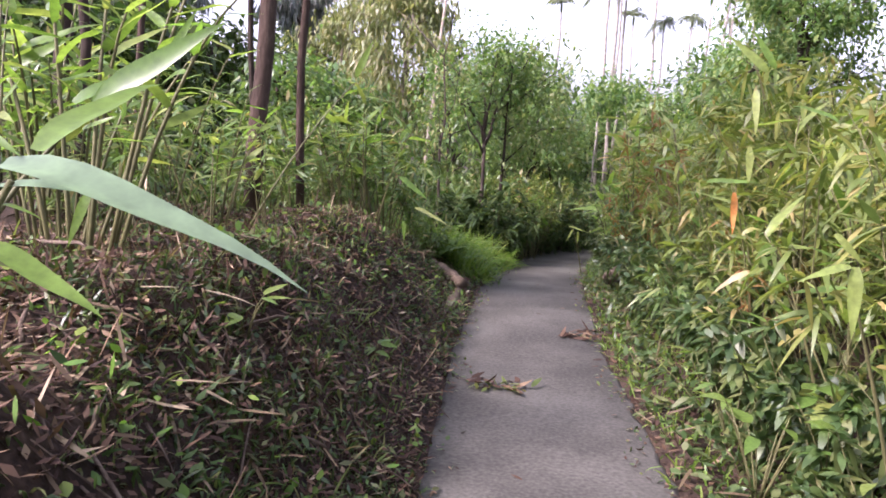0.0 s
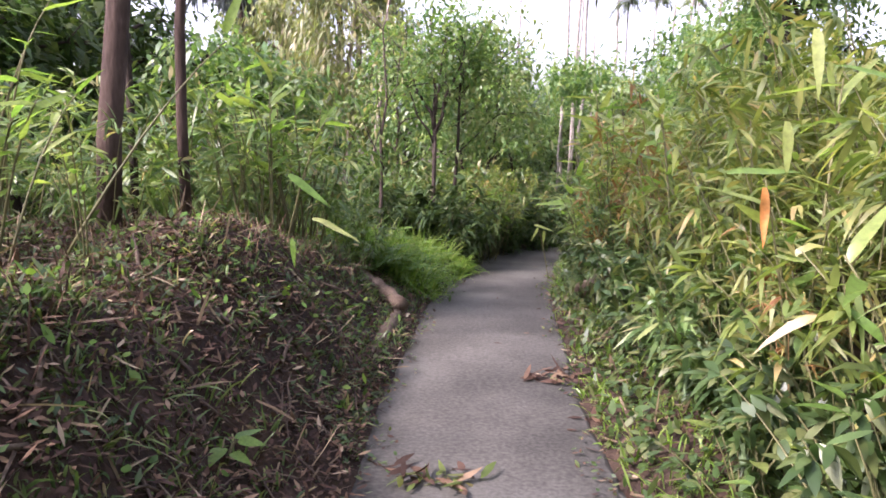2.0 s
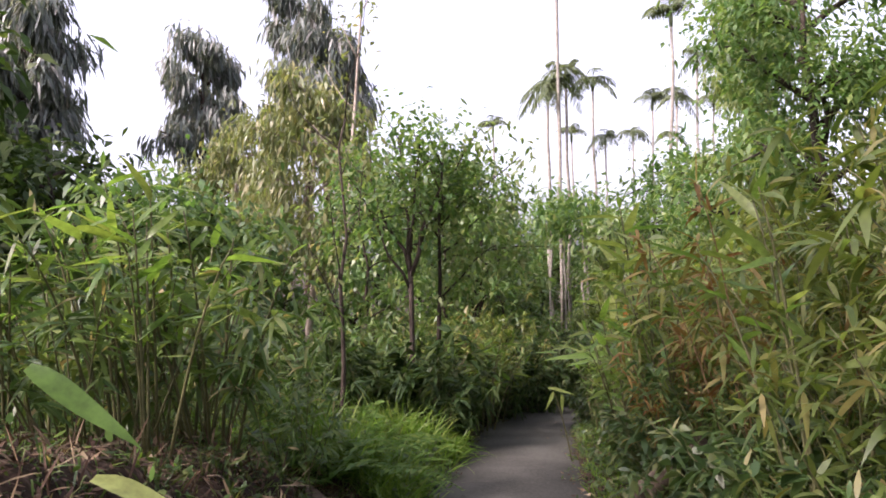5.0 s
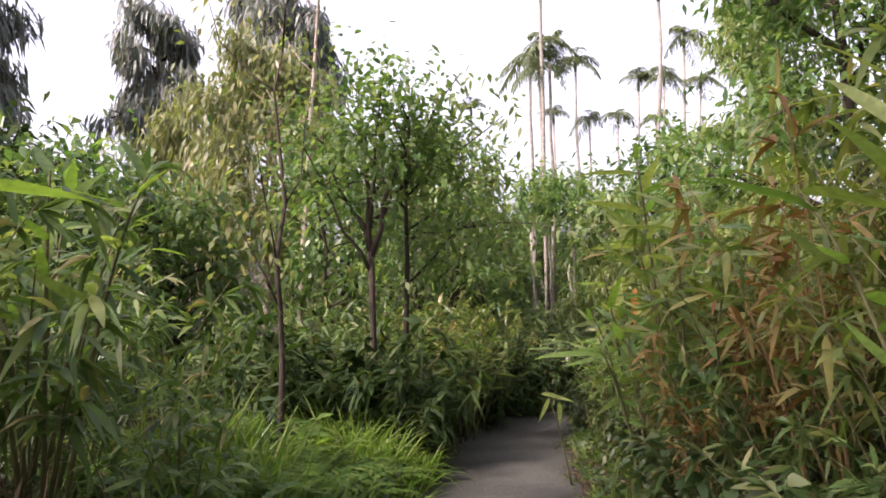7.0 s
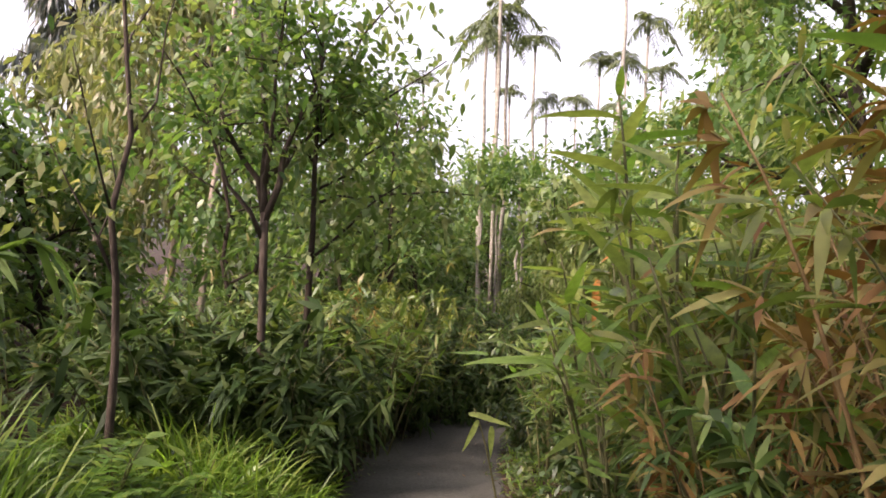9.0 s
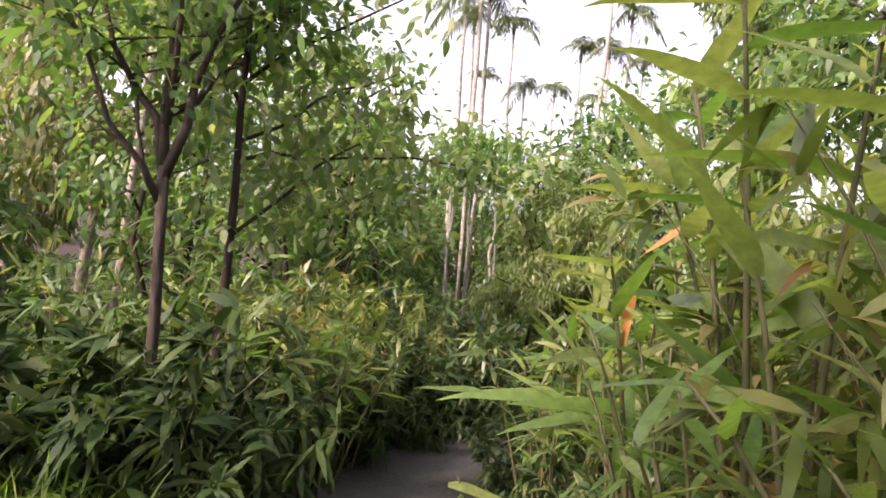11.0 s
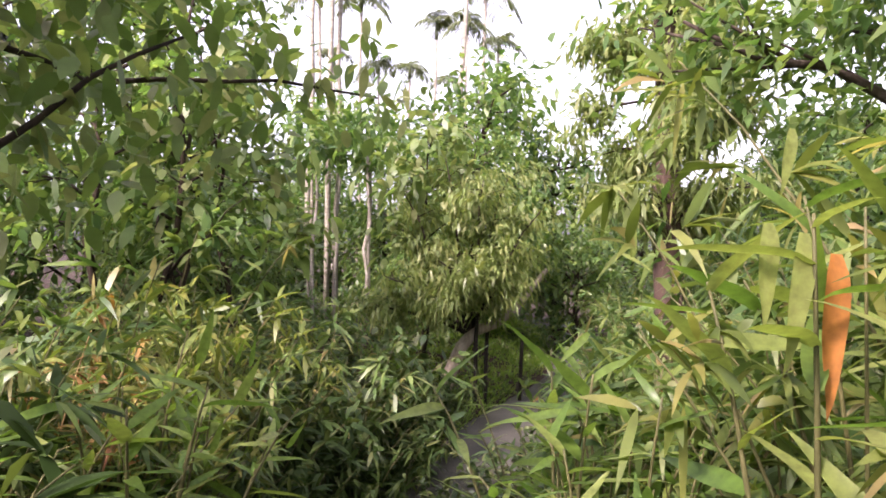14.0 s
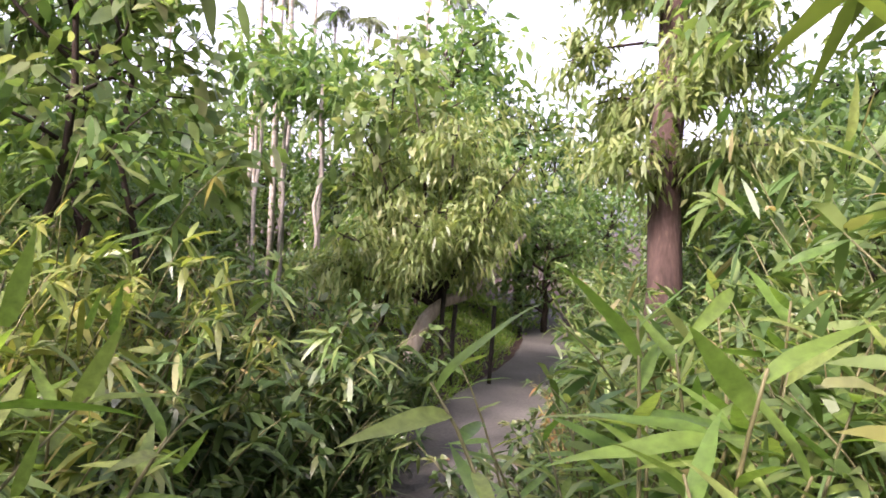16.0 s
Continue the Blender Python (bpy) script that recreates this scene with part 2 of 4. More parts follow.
# ---- ground ----
PATH_XY = np.array([(0.2, -12.0), (0.3, -4.0), (0.42, 1.5), (0.5, 3.0), (0.57, 4.0), (0.67, 5.5), (0.82, 6.7), (0.96, 8.0), (1.27, 9.8),
                    (1.65, 11.6), (1.95, 13.0), (2.5, 14.0), (3.3, 14.65), (3.95, 15.25), (4.7, 16.2), (5.4, 17.0), (6.5, 18.2), (7.9, 20.0), (10.4, 24.1), (15, 32)])


def base_z(y):
    return np.interp(y, [-50, 3, 8, 10.5, 13, 16, 60], [0, 0, -0.17, -0.42, -0.65, -0.75, -0.75])


_seg = np.linspace(0, 1, 12, endpoint=False)
PATH_FINE = np.concatenate([PATH_XY[i] + (PATH_XY[i + 1] - PATH_XY[i]) * _seg[:, None] for i in range(len(PATH_XY) - 1)])
for _ in range(6):
    PATH_FINE[1:-1] = (PATH_FINE[:-2] + PATH_FINE[1:-1] * 2 + PATH_FINE[2:]) / 4


def path_offset(x, y):
    """Distance from the path's middle line, positive on the walker's right."""
    q = np.stack([np.ravel(x), np.ravel(y)], 1).astype(float)
    out = np.empty(len(q))
    tang = np.gradient(PATH_FINE, axis=0)
    for s in range(0, len(q), 4000):
        d = q[s:s + 4000, None, :] - PATH_FINE[None]
        k = (d ** 2).sum(-1).argmin(1)
        dd = d[np.arange(len(k)), k]
        tt = tang[k]
        side = np.sign(tt[:, 1] * dd[:, 0] - tt[:, 0] * dd[:, 1])
        out[s:s + 4000] = np.linalg.norm(dd, axis=1) * np.where(side == 0, 1, side)
    return out.reshape(np.shape(x))


def smooth(a, b, v):
    t = np.clip((v - a) / (b - a), 0, 1)
    return t * t * (3 - 2 * t)


def bumps(x, y):
    return 0.05 * np.sin(x * 2.3 + 1.2 * np.sin(y * 1.7)) * np.cos(y * 2.9 + x) + 0.03 * np.sin(x * 7.1 + y * 3.3) * np.sin(y * 6.3 - x * 2.0)


def ground_z(x, y):
    x, y = np.asarray(x, float), np.asarray(y, float)
    d = path_offset(x, y)
    z = base_z(y)
    bank = np.interp(y, [-20, 0, 6.3, 8.0, 10.0, 13, 60], [0.85, 0.85, 0.82, 0.45, 0.25, 0.3, 0.5])
    left = bank * smooth(0.5, 1.55, -d) + 0.02 * smooth(0.5, 0.7, -d)
    right = 0.03 * smooth(0.5, 0.75, d) + 0.3 * smooth(0.9, 3.0, d)
    edge = smooth(0.6, 1.1, np.abs(d)) * np.where(d < 0, 1.7, 1.0)
    return z - 0.05 + 0.05 * smooth(0.46, 0.6, np.abs(d)) + np.where(d < 0, left, right) + bumps(x, y) * edge


def gz(x, y):
    return float(ground_z(np.array([x]), np.array([y]))[0])


def spread_axis(lo, hi, step, far):
    mid = np.arange(lo, hi + step / 2, step)
    out = [step * 2]
    while sum(out) < far:
        out.append(out[-1] * 1.5)
    o = np.cumsum(out)
    return np.concatenate([(lo - o)[::-1], mid, hi + o])


def build_ground():
    xs, ys = spread_axis(-5, 9, 0.09, 1500), spread_axis(-3, 21, 0.09, 1500)
    X, Y = np.meshgrid(xs, ys)
    Z = ground_z(X, Y)
    V = np.stack([X.ravel(), Y.ravel(), Z.ravel()], 1)
    nx = len(xs)
    i = (np.arange(len(ys) - 1)[:, None] * nx + np.arange(nx - 1)[None]).ravel()
    F = np.stack([i, i + 1, i + 1 + nx, i + nx], 1).tolist()
    tagged(new("ground", mesh_from("ground", V, F, M_SOIL)), "dark brown forest soil with a raised bank beside the path", "ground", kind="structure")


def build_path():
    c = PATH_FINE
    t = unit(np.gradient(c, axis=0))
    nrm = np.stack([t[:, 1], -t[:, 0]], 1)
    half = np.interp(c[:, 1], [-20, 16.5, 18.5, 40], [0.56, 0.56, 0.36, 0.34])
    jit = rng.normal(0, 0.012, (len(c), 2))
    zz = base_z(c[:, 1])
    V, F = [], []
    for i in range(len(c)):
        l, r = c[i] - nrm[i] * (half[i] + jit[i, 0]), c[i] + nrm[i] * (half[i] + jit[i, 1])
        V += [(*l, zz[i] - 0.08), (*l, zz[i] - 0.008), (*(l + nrm[i] * 0.03), zz[i]), (*c[i], zz[i] + 0.006), (*(r - nrm[i] * 0.03), zz[i]), (*r, zz[i] - 0.008), (*r, zz[i] - 0.08)]
    for i in range(len(c) - 1):
        for k in range(6):
            F.append([i * 7 + k, i * 7 + k + 1, i * 7 + 8 + k, i * 7 + 7 + k])
    tagged(new("path", mesh_from("path", V, F, M_CONCRETE)), "narrow worn grey concrete footpath with dusty edges", "path", kind="structure")


build_ground()
build_path()


# ---- plants: makers ----
def cane_thing(name, label, category, group, canes, height, spread, nodes, per_node, leaf_len, leaf_w, mat, cane_mat=M_CANE, lean=(0, 0), start=0.25, droop=0.45, shape=BLADE):
    """A clump of thin canes whose nodes carry splayed leaves."""
    t = thing(name, label, category, group)
    P, D = [], []
    for c in range(canes):
        a = rng.uniform(0, 2 * math.pi)
        r0 = spread * 0.35 * math.sqrt(rng.uniform())
        b = np.array([r0 * math.cos(a), r0 * math.sin(a), -0.05])
        h = height * rng.uniform(0.55, 1.05)
        a2 = a + rng.normal(0, 0.6)
        tip = b + np.array([math.cos(a2) * spread * rng.uniform(0.2, 0.9) + lean[0] * h, math.sin(a2) * spread * rng.uniform(0.2, 0.9) + lean[1] * h, h])
        pts = curve_pts(b, tip, 0.12 * h, 6)
        rad = np.linspace(0.009, 0.0025, 6) * (height / 2) ** 0.5
        part("cane", mesh_from("cane", *tube(pts, rad, 5), cane_mat), t)
        for k in range(nodes):
            f = start + (1 - start) * (k + rng.uniform()) / nodes
            p = np.array([np.interp(f, np.linspace(0, 1, 6), pts[:, i]) for i in range(3)])
            aa = rng.uniform(0, 2 * math.pi)
            out = np.array([math.cos(aa), math.sin(aa), rng.uniform(-0.1, 0.5)])
            br = rng.uniform(0.05, 0.28) * (height / 2)
            q = p + out * br
            for _l in range(per_node):
                P.append(p + (q - p) * rng.uniform(0.4, 1))
                D.append(out + rng.normal(0, 0.65, 3) + (0, 0, 0.1))
    P, D = np.array(P), np.array(D)
    n = len(P)
    V, F = leaves(P, D, leaf_len * rng.uniform(0.6, 1.25, n), leaf_w * rng.uniform(0.7, 1.2, n), droop * rng.uniform(0.2, 1.7, n), shape)
    part("foliage", mesh_from("foliage", V, F, mat), t)
    return t


def limb_points(base, top, limbs, reach, start=0.35, rise=0.5):
    pts = []
    for i in range(limbs):
        f = start + (1 - start) * (i + 0.5) / limbs
        b = base + (top - base) * f
        a = i * 2.4 + rng.uniform(0, 0.8)
        ln = reach * rng.uniform(0.6, 1.1) * (1.0 - 0.45 * max(0, f - 0.6) / 0.4)
        e = b + np.array([math.cos(a) * ln, math.sin(a) * ln, ln * rise * rng.uniform(0.4, 1.3)])
        pts.append((b, e, ln))
    return pts


def tree_thing(name, label, category, group, height, radius, limbs, reach, leaf_n, leaf_len, leaf_w, mat, bark, start=0.35, rise=0.5, cluster=0.28, droop=0.5,
               shape=SIMPLE, hang=0.0, bend=0.12, sides=8):
    """Tapered trunk, limbs with twigs, and a crown of clustered leaves."""
    t = thing(name, label, category, group)
    top = np.array([rng.normal(0, bend) * height * 0.5, rng.normal(0, bend) * height * 0.5, height])
    tp = curve_pts((0, 0, -0.1), top, 0, 8, 0.012 * height)
    part("trunk", mesh_from("trunk", *tube(tp, radius * np.linspace(1.1, 0.25, 8), sides), bark), t)
    spots, outs = [], []
    for b, e, ln in limb_points(np.zeros(3), top, limbs, reach, start, rise):
        lp = curve_pts(b, e, 0.08 * ln, 5, 0.03 * ln)
        ch = [tube(lp, radius * 0.45 * np.linspace(1, 0.2, 5), 5)]
        for k in range(5):
            f = rng.uniform(0.3, 1)
            p = np.array([np.interp(f, np.linspace(0, 1, 5), lp[:, i]) for i in range(3)])
            d = unit(e - b) + rng.normal(0, 0.7, 3)
            q = p + unit(d) * ln * rng.uniform(0.25, 0.5)
            ch.append(tube(curve_pts(p, q, 0, 3), radius * np.array([0.16, 0.1, 0.04]), 4))
            for w in np.linspace(0.35, 1, 4):
                spots.append(p + (q - p) * w)
                outs.append(unit(q - p))
        part("limb", mesh_from("limb", *join(ch), bark), t)
    spots, outs = np.array(spots), np.array(outs)
    k = rng.integers(0, len(spots), leaf_n)
    P = spots[k] + rng.normal(0, cluster * reach * 0.5, (leaf_n, 3))
    D = outs[k] * 0.5 + rng.normal(0, 0.6, (leaf_n, 3))
    if hang:
        D = D * (1 - hang) + np.array([0, 0, -1.0]) * hang
    V, F = leaves(P, D, leaf_len * rng.uniform(0.6, 1.3, leaf_n), leaf_w * rng.uniform(0.7, 1.25, leaf_n), droop, shape)
    part("crown", mesh_from("crown", V, F, mat), t)
    return t


def palm_thing(height, lean, fronds=9, frond_len=0.85, radius=0.05):
    t = thing("areca_palm", "tall slender areca palm with pale trunk and feathery crown", "palm tree", "areca palms")
    top = np.array([lean, lean * 0.4, height])
    pts = curve_pts((0, 0, -0.1), top, 0, 8, 0.03)
    part("trunk", mesh_from("trunk", *tube(pts, radius * np.linspace(1.15, 0.8, 8), 7), M_ARECA), t)
    part("crownshaft", mesh_from("crownshaft", *tube(curve_pts(top, top + (0, 0, 0.5), 0, 4), radius * np.array([0.9, 1.2, 1.0, 0.5]), 7), M_PALM), t, "green crownshaft")
    for i in range(fronds):
        a = i * 2.39996 + rng.uniform(-0.3, 0.3)
        el = rng.uniform(-0.2, 1.2)
        d = np.array([math.cos(a) * math.cos(el), math.sin(a) * math.cos(el), math.sin(el)])
        s = np.linspace(0, 1, 8)
        ln = frond_len * rng.uniform(0.8, 1.15)
        rp = top + np.array([0, 0, 0.45]) + d * (s * ln)[:, None]
        rp[:, 2] -= ln * 0.75 * s ** 2 * (0.5 + math.cos(el))* 0.8
        n = 24
        u = np.linspace(0.15, 1, n)
        P = np.stack([np.interp(u, s, rp[:, j]) for j in range(3)], 1)
        side = unit(np.cross(d, (0, 0, 1.0)))
        chunks = [tube(rp, 0.018 * np.linspace(1, 0.2, 8), 4)]
        for sg in (-1, 1):
            D = side * sg + d * 0.55 + rng.normal(0, 0.12, (n, 3)) + np.array([0, 0, 0.1])
            chunks.append(leaves(P, D, frond_len * 0.36 * np.sin(np.clip(u * 2.6 + 0.4, 0, 3.0)) + 0.08, 0.034, 0.9, STRIP, 0.2))
        part("frond", mesh_from("frond", *join(chunks), M_PALM), t)
    return t


def fern_thing(fronds=11, ln=0.6):
    t = thing("fern", "bright green fern clump at the path edge", "fern", "ferns")
    for i in range(fronds):
        a = i * 2.4 + rng.uniform(-0.3, 0.3)
        el = rng.uniform(0.5, 1.2)
        d = np.array([math.cos(a) * math.cos(el), math.sin(a) * math.cos(el), math.sin(el)])
        s = np.linspace(0, 1, 6)
        l2 = ln * rng.uniform(0.7, 1.2)
        rp = d * (s * l2)[:, None]
        rp[:, 2] -= 0.5 * l2 * s ** 2
        n = 22
        u = np.linspace(0.12, 1, n)
        P = np.stack([np.interp(u, s, rp[:, j]) for j in range(3)], 1)
        side = unit(np.cross(d, (0, 0, 1.0)))
        ch = [tube(rp, 0.004 * np.linspace(1, 0.3, 6), 4)]
        for sg in (-1, 1):
            ch.append(leaves(P, side * sg + d * 0.35 + rng.normal(0, 0.08, (n, 3)), l2 * 0.22 * (1.05 - u), 0.022, 0.25, SIMPLE, 0.3))
        part("frond", mesh_from("frond", *join(ch), M_FERN), t)
    return t


def grass_chunk(x, y, n, r, ln, w):
    """One tuft: blades that fan out from a point."""
    a = rng.uniform(0, 2 * math.pi, n)
    rr = r * np.sqrt(rng.uniform(0, 1, n))
    px, py = x + rr * np.cos(a), y + rr * np.sin(a)
    P = np.stack([px, py, ground_z(px, py) - 0.01], 1)
    D = np.stack([np.cos(a) * 0.5, np.sin(a) * 0.5, np.ones(n)], 1) + rng.normal(0, 0.3, (n, 3))
    return leaves(P, D, ln * rng.uniform(0.5, 1.2, n), w, rng.uniform(0.2, 0.9, n), STRIP)


def put(proto, x, y, scale=1.0, turn=None, dz=-0.02, z=None, tilt=(0, 0)):
    if turn is None:
        turn = rng.uniform(0, 360)
    zz = gz(x, y) + dz if z is None else z
    proto.scale = (scale, scale, scale)
    return copy_thing(proto, pose(x, y, zz, tilt[0], tilt[1], turn))


def discard(*protos):
    for p in protos:
        for o in (*p.children_recursive, p):
            bpy.data.objects.remove(o)

PALMS = [(4.2, 32.4, 0.92), (5.8, 28.2, 0.97), (8.0, 32.0, 1.12), (6.8, 30.2, 0.83), (7.7, 29.1, 0.77), (9.2, 31.0, 0.84), (9.5, 29.9, 0.95), (10.1, 28.9, 0.95), (11.6, 33.8, 0.9), (9.4, 27.9, 1.28), (11.8, 31.4, 1.21), (13.2, 33.3, 1.05)]

# ---- right side: yellowish bamboo thicket ----
_by = [cane_thing("bamboo_clump", "dense yellow-green bamboo clump with narrow leaves beside the path", "bamboo", "bamboo thicket", 9, 2.0, 1.15, 10, 7, 0.2, 0.034, M_BAMBOO_Y) for _ in range(4)]
for y in np.arange(0.4, 11.7, 0.64):
    px = float(np.interp(y, PATH_XY[:, 1], PATH_XY[:, 0]))
    for k, off in enumerate((1.75, 2.45, 3.3)):
        if k == 0 and y < 1.5:
            continue
        s = (0.8, 1.0, 1.18)[k] * rng.uniform(0.9, 1.12)
        put(_by[rng.integers(4)], px + off + rng.normal(0, 0.12), y + rng.normal(0, 0.2), s)
for x, y, s in [(1.35, 13.7, .66), (1.7, 14.15, .64), (1.05, 13.6, .68), (1.75, 14.8, .7), (2.15, 15.1, .62)]:
    put(_by[rng.integers(4)], x, y, s)
discard(*_by)
_dr = cane_thing("dry_bamboo", "dried bamboo stems with orange-brown dead leaves", "bamboo", "dry bamboo", 7, 1.6, 0.7, 8, 6, 0.15, 0.022, M_DRYTUFT, M_CANE_R, start=0.35)
for x, y, s in [(2.3, 8.9, .8), (2.65, 8.2, 1.15), (2.75, 9.3, .8), (2.5, 9.9, .7), (2.1, 4.9, .6), (5.0, 14.3, .5), (3.2, 9.0, .95), (1.3, 13.55, .72), (.95, 13.75, .75), (4.05, 14.2, .42)]:
    put(_dr, x, y, s)
discard(_dr)
_bl = [cane_thing("bush", "low green leafy bush at the path edge", "bush", "edge bushes", 6, 0.62, 0.55, 9, 7, 0.085, 0.032, M_WEED, start=0.1, shape=OVATE) for _ in range(3)]
for y in np.arange(1.2, 14.0, 0.34):
    px = float(np.interp(y, PATH_XY[:, 1], PATH_XY[:, 0]))
    put(_bl[rng.integers(3)], px + rng.uniform(1.0, 1.3), y, rng.uniform(0.65, 1.05))
# dark-leaved bushes; their colour also carries the shade of the undergrowth here
_bd = [cane_thing("bush", "dark green bush at the path edge, leaf colour darkened for shade", "bush", "shady bushes", 7, 0.75, 0.6, 9, 7, 0.15, 0.03, M_DARK, start=0.05) for _ in range(2)]
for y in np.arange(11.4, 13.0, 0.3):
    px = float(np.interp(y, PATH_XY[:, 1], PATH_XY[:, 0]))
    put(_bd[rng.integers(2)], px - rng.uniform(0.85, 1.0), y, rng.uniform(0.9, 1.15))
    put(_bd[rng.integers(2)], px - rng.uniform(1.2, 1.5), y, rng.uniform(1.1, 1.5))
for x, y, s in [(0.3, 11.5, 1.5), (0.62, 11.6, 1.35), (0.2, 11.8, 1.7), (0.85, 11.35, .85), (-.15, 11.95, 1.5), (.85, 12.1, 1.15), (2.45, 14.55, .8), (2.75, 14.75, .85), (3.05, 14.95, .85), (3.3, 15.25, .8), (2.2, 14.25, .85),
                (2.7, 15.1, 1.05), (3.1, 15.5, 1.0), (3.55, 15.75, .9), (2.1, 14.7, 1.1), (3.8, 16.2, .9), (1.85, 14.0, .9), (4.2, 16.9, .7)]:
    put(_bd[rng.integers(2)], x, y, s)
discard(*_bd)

for y in np.arange(2.6, 8.5, 0.42):
    px = float(np.interp(y, PATH_XY[:, 1], PATH_XY[:, 0]))
    put(_bl[rng.integers(3)], px + rng.uniform(1.2, 1.5), y, rng.uniform(1.1, 1.4))
_tan = unit(np.gradient(PATH_FINE, axis=0))
for i in range(len(PATH_FINE)):
    if 13.2 < PATH_FINE[i, 1] < 17.3 and i % 3 == 0:
        nx, ny = _tan[i, 1], -_tan[i, 0]
        o = rng.uniform(0.5, 0.65)
        if PATH_FINE[i, 1] < 15.3:
            put(_bl[rng.integers(3)], PATH_FINE[i, 0] - nx * (o + .25), PATH_FINE[i, 1] - ny * (o + .25), rng.uniform(0.8, 1.3))
            put(_bl[rng.integers(3)], PATH_FINE[i, 0] - nx * (o + .5), PATH_FINE[i, 1] - ny * (o + .5), rng.uniform(1.1, 1.6))
        put(_bl[rng.integers(3)], PATH_FINE[i, 0] + nx * (o + .1), PATH_FINE[i, 1] + ny * (o + .1), rng.uniform(0.6, 0.9))
discard(*_bl)

# ---- left side: green bamboo shrubs on the bank ----
_bg = [cane_thing("bamboo_shrub", "green bamboo shrub with drooping narrow leaves on the bank", "bamboo", "bamboo shrubs", 8, 1.45, 0.95, 9, 7, 0.2, 0.034, M_BAMBOO_G) for _ in range(4)]
for x, y, s in [(-1.9, 4.2, .6), (-2.6, 5.0, .7), (-1.6, 6.2, .62), (-2.2, 6.6, .8), (-3.2, 6.2, .8), (-3.6, 4.5, .8), (-1.0, 7.4, .75), (-.75, 8.0, .85), (-.45, 8.9, .6), (-.2, 8.0, .5), (-1.3, 8.3, .9), (-2.2, 8.0, .95), (-3.2, 8.2, 1),
                (-1.3, 9.0, .9), (-1.1, 9.9, 1), (-1.8, 9.6, 1.05), (-2.9, 9.8, 1.1), (-4, 9, 1.1), (-4.4, 6.5, 1), (-1.5, 10.6, .9), (-1.7, 11.2, 1.), (-2.6, 11.4, 1.1),
                (-3.0, 2.6, .7), (-4.0, 2.0, .9), (-3.4, 0.4, .9), (-4.6, 3.5, 1)]:
    put(_bg[rng.integers(4)], x, y, s)
# thicket where the path bends
for x, y, s in [(.1, 12.7, .7), (.7, 12.9, .72), (1.1, 13.3, .62), (.5, 13.5, .8), (1.3, 13.9, .75), (1.9, 14.5, .7), (1.0, 14.5, .95), (2.4, 15.2, .8), (.2, 14.4, 1), (1.7, 15.4, 1),
                (2.9, 15.9, .55), (2.4, 16.4, .7), (3.5, 17.0, .5), (-.6, 13.2, .9), (-1.5, 13.0, 1), (3.0, 17.2, .62), (1.9, 16.8, 1.0), (.6, 16, 1.1)]:
    put(_bg[rng.integers(4)], x, y, s)
# beyond the bend, right side of the path
for x, y, s in [(3.7, 13.6, .62), (4.5, 13.9, .7), (5.1, 14.8, .72), (5.7, 15.6, .75), (4.2, 12.9, .9), (5.4, 13.7, 1), (6.6, 17, .7), (7.4, 18.2, .8), (8.4, 19, .9), (7.7, 16.5, 1), (9.4, 20.6, 1)]:
    put(_bg[rng.integers(4)], x, y, s)
for y in np.arange(11.75, 13.3, 0.5):
    px = float(np.interp(y, PATH_XY[:, 1], PATH_XY[:, 0]))
    for off, tall in ((1.75, 0.85), (2.35, 1.0), (3.1, 1.15)):
        put(_bg[rng.integers(4)], px + off, y + rng.normal(0, 0.1), tall * rng.uniform(0.92, 1.08) * (0.88 if y > 12.5 else 1.0))
for y in np.arange(5.5, 13.0, 0.5):
    px = float(np.interp(y, PATH_XY[:, 1], PATH_XY[:, 0]))
    put(_bg[rng.integers(4)], px + rng.uniform(1.25, 1.5), y, rng.uniform(0.5, 0.72))
discard(*_bg)

_f = [fern_thing() for _ in range(2)]
for x, y, s in [(.1, 8.6, 1.3), (.2, 9.2, 1.3), (-.05, 8.2, 1.2), (-.35, 9.2, 1.4), (-.5, 8.7, 1.3), (-.1, 8.9, 1.1), (.4, 9.8, 1), (.0, 9.6, 1.2), (-.3, 8.3, 1), (.55, 10.4, .9), (.2, 10.2, 1.2), (-.3, 9.9, 1.2), (.7, 11.0, .9), (.2, 11, 1.1)]:
    put(_f[rng.integers(2)], x, y, s)
discard(*_f)

# ---- trees ----
def single(proto, x, y, s=1.0, turn=0, dz=-0.05):
    o = put(proto, x, y, s, turn, dz)
    discard(proto)
    return o


def pole(name, label, x, y, h, r, bark, lean=0.0, n=900, wide=0.8):
    t = thing(name, label, "tree", "bank saplings", (x, y, gz(x, y) - 0.05))
    pts = curve_pts((0, 0, 0), (lean, 0.1, h), 0, 9, 0.02)
    part("trunk", mesh_from("trunk", *tube(pts, r * np.linspace(1.1, 0.7, 9), 9), bark), t)
    P = np.array([lean, 0.1, h]) + rng.normal(0, 1, (n, 3)) * (wide, wide, wide * 0.85)
    part("crown", mesh_from("crown", *leaves(P, rng.normal(0, 1, (n, 3)), 0.2, 0.07, 0.4, SIMPLE), M_BROAD), t)


